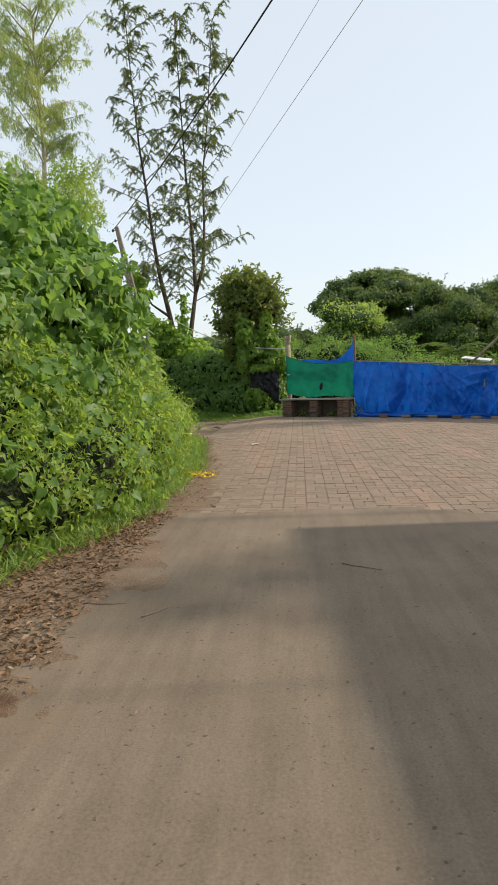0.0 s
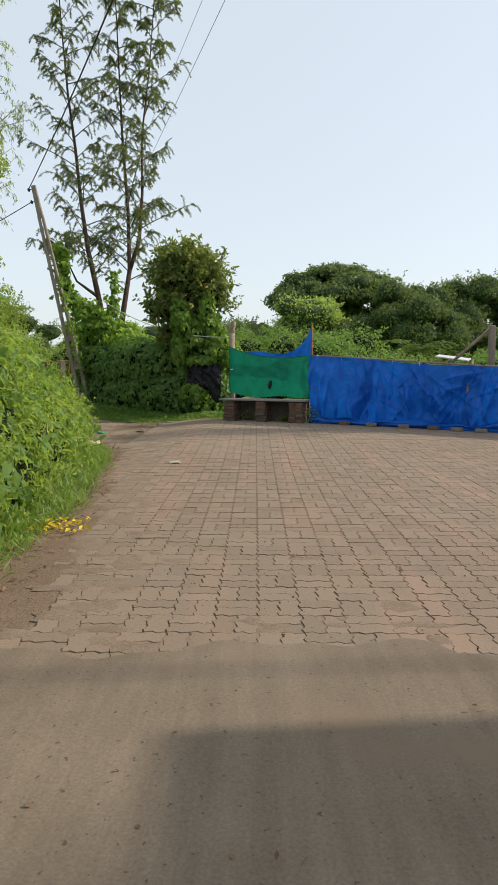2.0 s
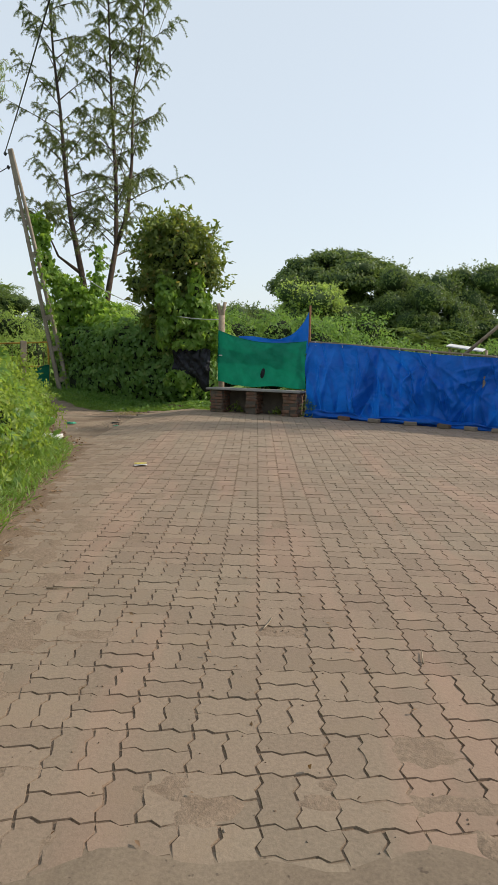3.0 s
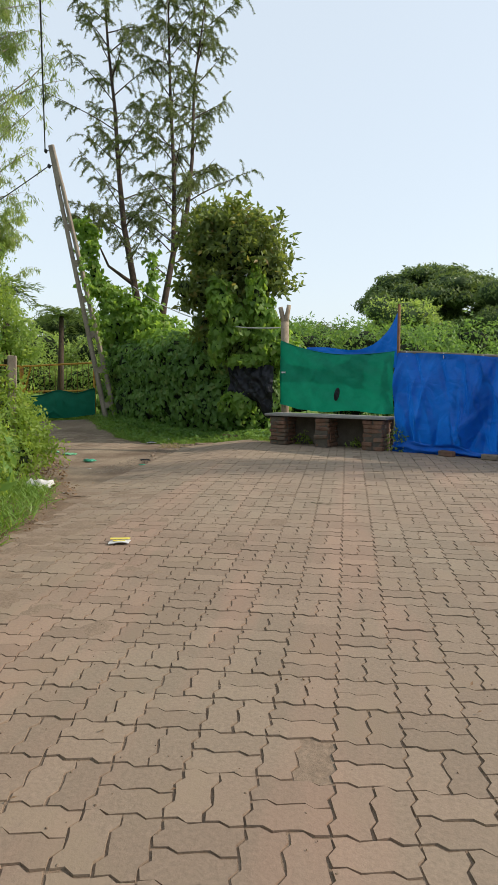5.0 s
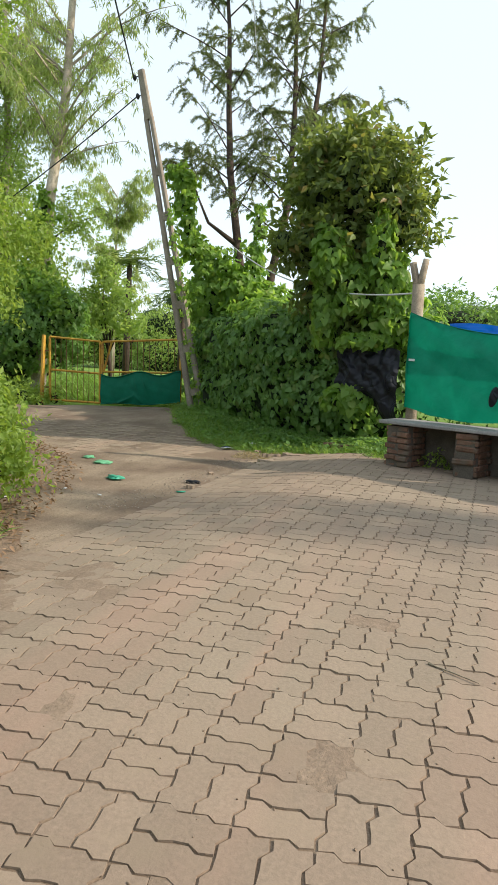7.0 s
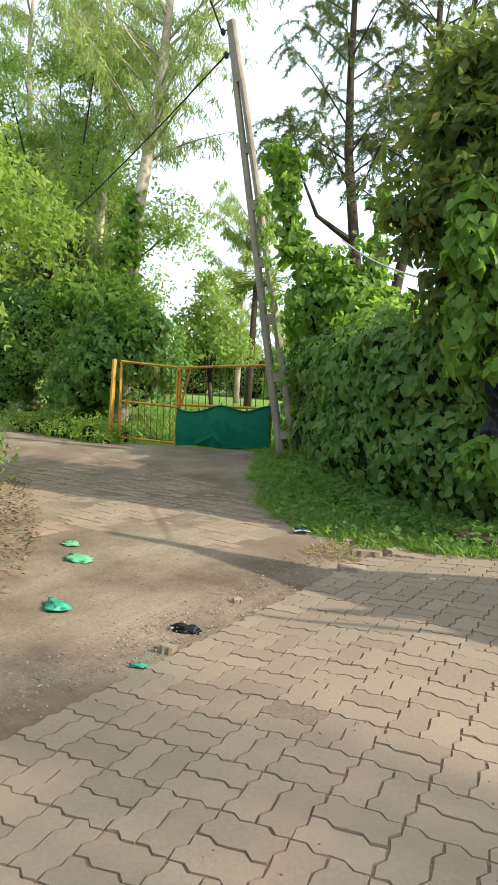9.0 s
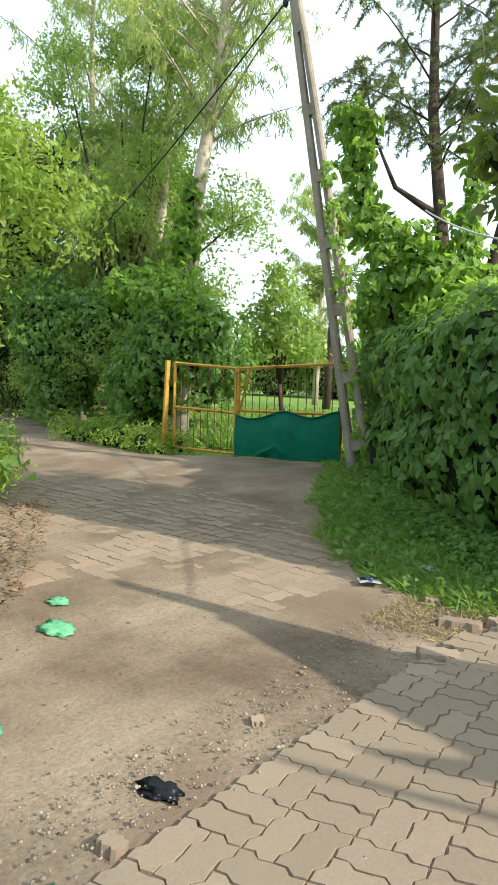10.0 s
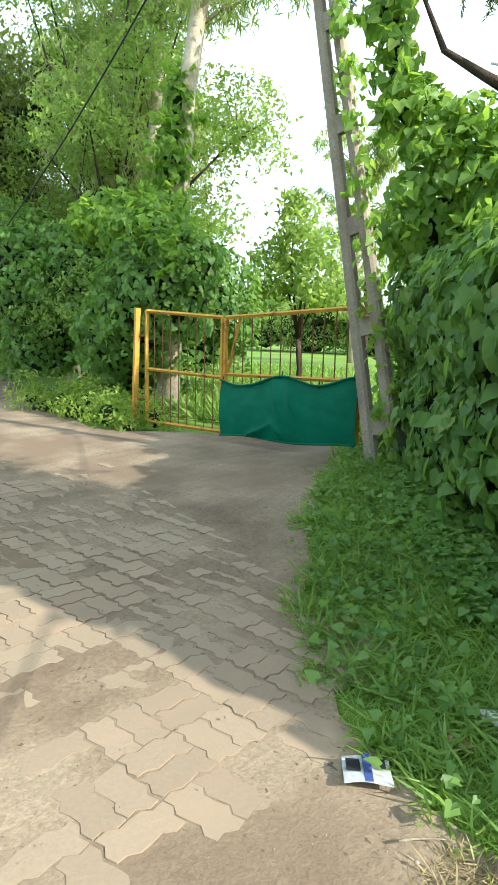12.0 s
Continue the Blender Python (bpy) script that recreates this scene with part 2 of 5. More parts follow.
M_PLASTER = rough_mat("plain_plaster", [(0.3, (0.5, 0.46, 0.4)), (0.7, (0.62, 0.58, 0.5))], 1.0, 30.0, 0.2, 0.9)
M_BLUE = cloth_mat("blue_tarpaulin", (0.003, 0.08, 0.42), (0.006, 0.16, 0.66), 0.2, 0.28, 0.4, 1.2)
M_GREEN = cloth_mat("green_shade_net", (0.0, 0.18, 0.105), (0.005, 0.26, 0.155), 0.3, 0.6, 0.25)
M_DKGREEN = cloth_mat("dark_green_shade_net", (0.0, 0.105, 0.06), (0.004, 0.15, 0.09), 0.25, 0.7)
M_BLACK = cloth_mat("black_plastic", (0.008, 0.009, 0.012), (0.02, 0.021, 0.028), 0.02, 0.4, 0.8)
M_WHITE = cloth_mat("white_plastic", (0.6, 0.6, 0.6), (0.8, 0.8, 0.8), 0.2, 0.4)
M_TEAL = cloth_mat("green_plastic_bag", (0.03, 0.33, 0.2), (0.14, 0.58, 0.4), 0.3, 0.4, scale=25.0)
M_MINT = cloth_mat("pale_green_plastic", (0.12, 0.45, 0.22), (0.3, 0.68, 0.42), 0.3, 0.4, scale=25.0)
M_LEMON = cloth_mat("yellow_packet", (0.75, 0.62, 0.05), (0.85, 0.75, 0.2), 0.1, 0.4, scale=30.0)
M_SILVER = cloth_mat("silver_foil", (0.30, 0.32, 0.35), (0.58, 0.59, 0.61), 0.0, 0.35, scale=25.0)
M_TIN = rough_mat("white_metal_sheet", [(0.3, (0.6, 0.6, 0.6)), (0.7, (0.78, 0.78, 0.78))], 2.0, 30.0, 0.1, 0.5)
M_GRAVEL = rough_mat("pale_gravel", [(0.3, (0.27, 0.225, 0.18)), (0.7, (0.46, 0.40, 0.33))], 20.0, 60.0, 0.4, 0.9, per_island=0.5)
M_STONE = rough_mat("grey_stone", [(0.3, (0.2, 0.16, 0.125)), (0.7, (0.34, 0.28, 0.22))], 8.0, 60.0, 0.6, 0.9)

# ---- mesh tools ----
rng = np.random.default_rng(7)


def thing(name, loc, label, category, group="", kind=""):
    ob = new(name)
    ob.location = loc
    ob.empty_display_size = 0.2
    return tagged(ob, label, category, group, kind)


def top_of(ob):
    while ob.parent:
        ob = ob.parent
    return ob


def raw(name, verts, faces, material, smooth=False):
    me = bpy.data.meshes.new(name)
    verts = np.asarray(verts, dtype=np.float32).reshape(-1, 3)
    if isinstance(faces, np.ndarray):
        k = faces.shape[1]
        me.vertices.add(len(verts))
        me.vertices.foreach_set("co", verts.ravel())
        me.loops.add(faces.size)
        me.loops.foreach_set("vertex_index", faces.ravel().astype(np.int32))
        me.polygons.add(len(faces))
        me.polygons.foreach_set("loop_start", np.arange(0, faces.size, k, dtype=np.int32))
        me.update(calc_edges=True)
    else:
        me.from_pydata(verts.tolist(), [], faces)
        me.update()
    if smooth:
        me.polygons.foreach_set("use_smooth", np.ones(len(me.polygons), dtype=bool))
    me.materials.append(material)
    return me


def under(ob, parent):
    ob.parent = parent
    ob.matrix_parent_inverse = Matrix.Translation(-top_of(parent).location) if not parent.parent else Matrix.Identity(4)
    return ob


def part(name, me, parent, label="", kind=""):
    """A mesh in world coordinates as a part of a thing or of a part."""
    return tagged(under(new(name, me), parent), label, kind=kind)


def tube(points, radii, n=8, closed=True):
    """Verts and quads of a tapered tube along points."""
    pts = [Vector(p) for p in points]
    vs, fs = [], []
    up = Vector((0.31, 0.17, 0.93))
    for i, p in enumerate(pts):
        d = (pts[min(i + 1, len(pts) - 1)] - pts[max(i - 1, 0)]).normalized()
        a = d.cross(up if abs(d.dot(up)) < 0.95 else Vector((1, 0, 0))).normalized()
        b = d.cross(a)
        r = radii[i] if hasattr(radii, "__len__") else radii
        vs += [p + (a * math.cos(2 * math.pi * k / n) + b * math.sin(2 * math.pi * k / n)) * r for k in range(n)]
    for i in range(len(pts) - 1):
        fs += [(i * n + k, i * n + (k + 1) % n, (i + 1) * n + (k + 1) % n, (i + 1) * n + k) for k in range(n)]
    if closed:
        fs += [tuple(range(n))[::-1], tuple(range((len(pts) - 1) * n, len(pts) * n))]
    return vs, fs


def join(pieces):
    vs, fs = [], []
    for v, f in pieces:
        o = len(vs)
        vs += [tuple(p) for p in v]
        fs += [tuple(i + o for i in q) for q in f]
    return vs, fs


def tubes(name, pieces, material, smooth=True):
    v, f = join(pieces)
    return raw(name, v, f, material, smooth)


def box(name, size, material, m=None, bevel=0.006, rough=0.0, seed=0):
    """A bevelled, slightly uneven block, with its middle at the pose m."""
    bm = bmesh.new()
    bmesh.ops.create_cube(bm, size=1.0, matrix=Matrix.Diagonal((*size, 1)))
    if bevel:
        bmesh.ops.bevel(bm, geom=bm.edges[:], offset=bevel, segments=1, affect="EDGES")
    r = random.Random(seed)
    for v in bm.verts:
        if rough:
            v.co += Vector((r.uniform(-1, 1), r.uniform(-1, 1), r.uniform(-1, 1))) * rough
    if m is not None:
        bm.transform(m)
    me = bpy.data.meshes.new(name)
    bm.to_mesh(me)
    bm.free()
    me.materials.append(material)
    return me


def ss(a, b, x):
    t = np.clip((np.asarray(x, dtype=float) - a) / (b - a), 0, 1)
    return t * t * (3 - 2 * t)


WAVES = [(rng.normal(size=3), rng.uniform(0, 6.28)) for _ in range(10)]


def wob(p, k=1.0):
    """Smooth wobble of points, about -1 to 1."""
    p = np.asarray(p, dtype=float)
    return sum(np.sin(p @ w * k * (1 + 0.25 * i) + ph) for i, (w, ph) in enumerate(WAVES)) / 4.0


def h(x, y):
    """Height of the ground."""
    x, y = np.asarray(x, dtype=float), np.asarray(y, dtype=float)
    near = 0.15 * ss(12, 20, y) * ss(-2.6, -0.8, x)
    gate = (0.14 + 0.14 * ss(-8.0, -5.6, x)) * ss(22.45, 26.2, y) * (1 - ss(-3.5, -1.0, x))
    far = 0.15 * ss(22.0, 25, y) * ss(-3.5, -1.0, x)
    return np.maximum(near, np.maximum(gate, far))


# leaf outlines: x across, y from stalk to tip, z off the blade
def leaf_shape(kind):
    if kind == "heart":
        v = [(0, 0.12, 0), (-0.26, -0.06, 0.05), (-0.46, 0.28, 0.1), (-0.24, 0.68, 0.04), (0, 1, -0.12), (0.24, 0.68, 0.04), (0.46, 0.28, 0.1), (0.26, -0.06, 0.05)]
        f = [(0, 2, 1), (0, 3, 2), (0, 4, 3), (0, 5, 4), (0, 6, 5), (0, 7, 6)]
    elif kind == "ovate":
        v = [(0, 0, 0), (-0.24, 0.42, 0.07), (0, 1, -0.08), (0.24, 0.42, 0.07)]
        f = [(0, 2, 1), (0, 3, 2)]
    elif kind == "lance":
        v = [(0, 0, 0), (-0.09, 0.4, 0.02), (0, 1, -0.1), (0.09, 0.4, 0.02)]
        f = [(0, 2, 1), (0, 3, 2)]
    elif kind == "blade":
        v = [(-0.03, 0, 0), (0.03, 0, 0), (0.035, 0.5, 0.03), (-0.035, 0.5, 0.03), (0, 1, -0.12)]
        f = [(0, 1, 2), (0, 2, 3), (3, 2, 4)]
    else:  # needle
        v = [(0, 0, 0), (-0.035, 0.4, 0.03), (0.02, 1, -0.12), (0.035, 0.4, 0.03)]
        f = [(0, 2, 1), (0, 3, 2)]
    return np.array(v, dtype=float), np.array(f)


def blades(name, pts, nrm, size, kind, material, droop=0.6, jitter=0.5, tip=None):
    """One mesh of many leaves at pts. nrm: the way each blade faces. droop: how far tips hang. tip: given tip directions."""
    v, f = leaf_shape(kind)
    n = len(pts)
    nr = nrm + rng.normal(size=(n, 3)) * jitter
    nr /= np.linalg.norm(nr, axis=1, keepdims=True) + 1e-9
    t = rng.normal(size=(n, 3)) * 0.7 if tip is None else np.array(tip, dtype=float)
    t = t + np.array([0, 0, -droop])
    t -= nr * np.sum(t * nr, axis=1, keepdims=True)
    t /= np.linalg.norm(t, axis=1, keepdims=True) + 1e-9
    s = np.cross(t, nr)
    sz = (np.asarray(size) * rng.uniform(0.6, 1.25, n))[:, None, None]
    vv = pts[:, None, :] + sz * (v[None, :, 0:1] * s[:, None] + v[None, :, 1:2] * t[:, None] + v[None, :, 2:3] * nr[:, None])
    ff = f[None] + (np.arange(n) * len(v))[:, None, None]
    return raw(name, vv.reshape(-1, 3), ff.reshape(-1, 3), material)


def shell(blobs, per_m2, depth=0.3, lump=0.22, floor_gap=0.0, low=-0.6):
    """Points and outward normals over the joint surface of ellipsoids (cx, cy, cz, rx, ry, rz)."""
    B = np.array(blobs, dtype=float)
    allp, alln = [], []
    for i, b in enumerate(B):
        c, r = b[:3], b[3:]
        area = 4 * math.pi * (((r[0] * r[1]) ** 1.6 + (r[0] * r[2]) ** 1.6 + (r[1] * r[2]) ** 1.6) / 3) ** (1 / 1.6)
        n = max(8, int(area * per_m2))
        d = rng.normal(size=(n, 3))
        d /= np.linalg.norm(d, axis=1, keepdims=True)
        d = d[d[:, 2] > low]
        base = c + d * r
        f = 1 + lump * wob(base, 2.2 / max(0.5, r.mean())) - depth * rng.random(len(d)) ** 2.2
        p = c + d * r * f[:, None]
        keep = p[:, 2] > h(p[:, 0], p[:, 1]) + floor_gap
        for j, o in enumerate(B):
            if j != i and np.abs(o[:3] - c).max() < (o[3:].max() + r.max()):
                keep &= (((p - o[:3]) / (o[3:] * 0.8)) ** 2).sum(1) > 1
        nn = d / r
        allp.append(p[keep])
        alln.append((nn / np.linalg.norm(nn, axis=1, keepdims=True))[keep])
    return np.concatenate(allp), np.concatenate(alln)


def ico(level=2):
    bm = bmesh.new()
    bmesh.ops.create_icosphere(bm, subdivisions=level, radius=1)
    v = np.array([x.co[:] for x in bm.verts])
    f = np.array([[x.index for x in q.verts] for q in bm.faces])
    bm.free()
    return v, f


ICO_V, ICO_F = ico(2)


# dark lumps behind the leaves: paint the inner shade and stop see-through
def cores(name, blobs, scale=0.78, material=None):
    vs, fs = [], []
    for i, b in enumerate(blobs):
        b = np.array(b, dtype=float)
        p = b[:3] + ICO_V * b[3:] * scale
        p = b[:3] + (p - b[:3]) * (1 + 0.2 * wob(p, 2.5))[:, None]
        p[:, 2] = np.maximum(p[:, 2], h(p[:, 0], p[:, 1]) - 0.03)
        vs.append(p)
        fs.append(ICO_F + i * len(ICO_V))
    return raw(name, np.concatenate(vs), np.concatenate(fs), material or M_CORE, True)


def twigs(p, n, count, length, leaves, up=0.5):
    """Leaf points on shoots that stick out of a leafy surface, with tip directions."""
    i = rng.integers(0, len(p), count)
    d = n[i] + rng.normal(size=(count, 3)) * 0.5 + np.array([0, 0, up])
    d /= np.linalg.norm(d, axis=1, keepdims=True)
    ln = length * rng.uniform(0.35, 1.0, count)
    f = np.linspace(0.15, 1.0, leaves)
    q = p[i][:, None] + d[:, None] * (ln[:, None] * f[None])[:, :, None]
    q[:, :, 2] -= (f ** 2)[None] * ln[:, None] * 0.25
    q = q.reshape(-1, 3) + rng.normal(size=(count * leaves, 3)) * 0.02
    w = np.repeat(d, leaves, axis=0) * 0.6 + rng.normal(size=q.shape) * 0.7
    return q, w


def greenery(name, loc, label, category, blobs, leaf, size, per_m2, material, core=0.78, droop=0.6, jitter=0.55, depth=0.3, group="", low=-0.6, lump=0.22, kind="", shoots=0.35, core_mat=None, trunk=0.0):
    ob = thing(name, loc, label, category, group, kind)
    p, n = shell(blobs, per_m2, depth, lump, 0.0, low)
    if shoots:
        q, w = twigs(p, n, int(len(p) * shoots / 10), size * 3.5, 8)
        part("shoot_mass", blades("shoot_mass", q, rng.normal(size=q.shape) + np.array([0, 0, 0.8]), np.full(len(q), size * 0.9), leaf, material, 0.2, 0.2, w), ob, kind="stuff")
    part("leaves", blades("leaves", p, n, np.full(len(p), size), leaf, material, droop, jitter), ob, kind="stuff")
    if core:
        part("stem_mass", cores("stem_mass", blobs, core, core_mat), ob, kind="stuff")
    if trunk:
        b = Vector(loc)
        r = random.Random(len(blobs))
        B = np.array(blobs)
        mid = Vector(B[:, :3].mean(axis=0))
        fork = b.lerp(Vector((b.x * 0.6 + mid.x * 0.4, b.y * 0.6 + mid.y * 0.4, mid.z)), 0.45)
        part("trunk", tubes("trunk", [tube([b - Vector((0, 0, 0.1)), b.lerp(fork, 0.5) + Vector((0.05, 0.03, 0)), fork], [trunk, trunk * 0.85, trunk * 0.7], 8)], M_BARKD), ob)
        wood = []
        for q in B:
            c = Vector(q[:3])
            k = fork.lerp(c, 0.5) + Vector((r.uniform(-.2, .2), r.uniform(-.2, .2), r.uniform(0, 0.3)))
            wood.append(tube([fork, k, c], [trunk * 0.45, trunk * 0.25, trunk * 0.08], 5))
            for _ in range(5):
                d = Vector((r.gauss(0, 1), r.gauss(0, 1), r.gauss(0.2, 1))).normalized()
                e = c + Vector((d.x * q[3], d.y * q[4], d.z * q[5]))
                wood.append(tube([c, c.lerp(e, 0.5) + Vector((0, 0, 0.05)), e], [trunk * 0.1, trunk * 0.06, 0.004], 4))
        part("branch_wood", tubes("branch_wood", wood, M_BARKD), ob, kind="stuff")
    return ob


def scatter_blobs(n, centre, spread, radius, seed):
    r = np.random.default_rng(seed)
    c = np.array(centre) + r.uniform(-1, 1, (n, 3)) * np.array(spread)
    rr = r.uniform(0.7, 1.25, (n, 1)) * np.array(radius) * r.uniform(0.85, 1.15, (n, 3))
    return np.concatenate([c, rr], axis=1)


def along(path, step):
    """Points every step metres along a line of (x, y, ...) points, all columns interpolated."""
    P = np.array(path, dtype=float)
    d = np.concatenate([[0], np.cumsum(np.linalg.norm(np.diff(P[:, :2], axis=0), axis=1))])
    s = np.arange(0, d[-1] + 1e-6, step)
    return np.stack([np.interp(s, d, P[:, k]) for k in range(P.shape[1])], axis=1)


def sheet(name, pts_lo, pts_hi, material, lift, cols=40, seed=0):
    """A ground strip between two lines of the plan, following the ground at a small lift."""
    A, B = np.array(pts_lo, dtype=float), np.array(pts_hi, dtype=float)
    n = len(A)
    vs, fs = [], []
    for i in range(n):
        for k in range(cols + 1):
            p = A[i] + (B[i] - A[i]) * k / cols
            vs.append((p[0], p[1], float(h(p[0], p[1])) + (lift(p[0], p[1], k / cols) if callable(lift) else lift)))
    for i in range(n - 1):
        for k in range(cols):
            a = i * (cols + 1) + k
            fs.append((a, a + 1, a + cols + 2, a + cols + 1))
    return raw(name, vs, fs, material, True)


def ragged(path, step, amp, k=3.0):
    p = along(path, step)
    q = np.concatenate([p[:, :2], np.zeros((len(p), 1))], axis=1)
    p[:, 0] += amp * wob(q, k)
    p[:, 1] += amp * wob(q + 9.0, k)
    return p


# ---- ground ----
def build_ground():
    near = np.concatenate([[-900, -400, -150, -70, -40], np.arange(-30, 14.01, 0.5), [20, 30, 45, 70, 150, 400, 900]])
    nears = np.concatenate([[-900, -400, -150, -60, -30, -15], np.arange(-8, 34.01, 0.5), [40, 55, 80, 150, 400, 900]])
    X, Y = np.meshgrid(near, nears)
    Z = h(X, Y) - 0.06
    vs = np.stack([X, Y, Z], -1).reshape(-1, 3)
    w = len(near)
    fs = np.array([(j * w + i, j * w + i + 1, (j + 1) * w + i + 1, (j + 1) * w + i) for j in range(len(nears) - 1) for i in range(w - 1)])
    tagged(new("ground", raw("ground", vs, fs, M_GROUND, True)), "open grassy ground with patches of bare soil", "ground", kind="structure")


build_ground()

def lane_end(x):
    """Where the concrete gives way to the pavers."""
    return 7.22 + 0.10 * math.sin(x * 2.1) + 0.06 * math.sin(x * 5.3 + 1) + 0.03 * math.sin(x * 13) - (0.12 if x > 1.3 else 0)


def lane():
    xs = np.linspace(-1.75, 6.0, 90)
    vs, fs, n = [], [], 60
    for x in xs:
        e = lane_end(x) + 0.1
        for k in range(n + 1):
            y = -7 + (e + 7) * (k / n) ** 0.7
            drop = 0.02 * max(0.0, 1 - (e - y) / 0.14)
            vs.append((x, y, 0.0025 + 0.002 * float(wob(np.array([x, y, 0.0]), 1.3)) - drop))
    for i in range(len(xs) - 1):
        for k in range(n):
            a = i * (n + 1) + k
            fs.append((a, a + n + 1, a + n + 2, a + 1))
    tagged(new("road", raw("road", vs, fs, M_CONC, True)), "worn dusty grey-brown concrete lane", "road", kind="structure")


lane()
# bare soil along the left hedge, thinning out over the lane and the pavers
strip = ragged([(-0.3, -6), (-0.3, 4), (-0.5, 6.5), (-0.55, 8), (-0.7, 11), (-1.3, 14.5), (-1.9, 16.0), (-2.7, 17.0), (-3.6, 17.9)], 0.12, 0.06)
soil_lift = lambda x, y, f: 0.006 - 0.026 * max(0.0, (f - 0.62) / 0.38) + 0.005 * float(wob(np.array([x, y, 0.0]), 3.5)) + 0.004 * float(wob(np.array([x, y, 3.0]), 11.0))
tagged(new("soil_strip", sheet("soil_strip", strip - np.array([3.2, 0]), strip, M_SOIL, soil_lift, 60)), "strip of bare brown soil along the hedge", "soil", kind="structure")
# dirt road that turns off to the left and to the gate
def dirt_road():
    x = np.linspace(-30, -2.05, 110)
    vs, fs = [], []
    low = np.interp(x, [-30, -18, -9, -6, -5, -4.2, -3.2, -2.0], [26, 23.4, 21.2, 20.3, 19.4, 18.3, 16.6, 15.2])
    high = np.interp(x, [-30, -18.5, -13.5, -10.4, -9.7, -8.9, -7.3, -6.3, -5.5, -5.0, -4.1, -3.45, -3.0, -2.0], [33, 28.8, 26.6, 25.9, 26.1, 27.0, 27.4, 26.6, 25.05, 24.35, 23.15, 22.7, 22.55, 22.5])
    high = high + 0.06 * wob(np.stack([x, high, x * 0], 1), 4.0)
    for a, b, c in zip(x, low, high):
        for k in range(41):
            y = b + (c - b) * k / 40
            vs.append((a, y, float(h(a, y)) - 0.022 + 0.008 * float(wob(np.array([a, y, 0.0]), 1.5))))
    n = 41
    for i in range(len(x) - 1):
        for k in range(40):
            fs.append((i * n + k, (i + 1) * n + k, (i + 1) * n + k + 1, i * n + k + 1))
    tagged(new("dirt_road", raw("dirt_road", vs, fs, M_DIRT, True)), "dusty earth road turning off towards the gate", "road", kind="structure")


dirt_road()

# ---- pavers ----
def paver_left(y):
    return float(np.interp(y, [7, 8, 11, 13, 15, 17, 18.5, 22.4], [-1.1, -1.15, -1.6, -1.85, -2.1, -2.45, -2.45, -2.35]))


def paver_shape(seed):
    """Outline of an interlocking block whose long sides match two short ones; sloped sides and a flat top."""
    L, W, c, g = 0.267, 0.1335, 0.0118, 0.003
    r = random.Random(seed)
    wave = ((0.0, 0.0), (0.36, c), (0.64, -c))
    o = [((k + u) * W, q) for k in (0, 1) for u, q in wave]
    o += [(L - q, u * W) for u, q in wave]
    o += [(L - (k + u) * W, W - q) for k in (0, 1) for u, q in wave]
    o += [(q, W - u * W) for u, q in wave]
    o = [(x - L / 2 + r.uniform(-0.0034, 0.0034), y - W / 2 + r.uniform(-0.0034, 0.0034)) for x, y in o]
    n = len(o)
    low = [(x * (1 - 2 * g / L), y * (1 - 2 * g / W), -0.03) for x, y in o]
    top = [(x * (1 - 3.4 * g / L), y * (1 - 3.4 * g / W), 0.0) for x, y in o]
    q = [(i, (i + 1) % n, n + (i + 1) % n, n + i) for i in range(n)]
    return np.array(low + top), q + [tuple(range(n, 2 * n))]


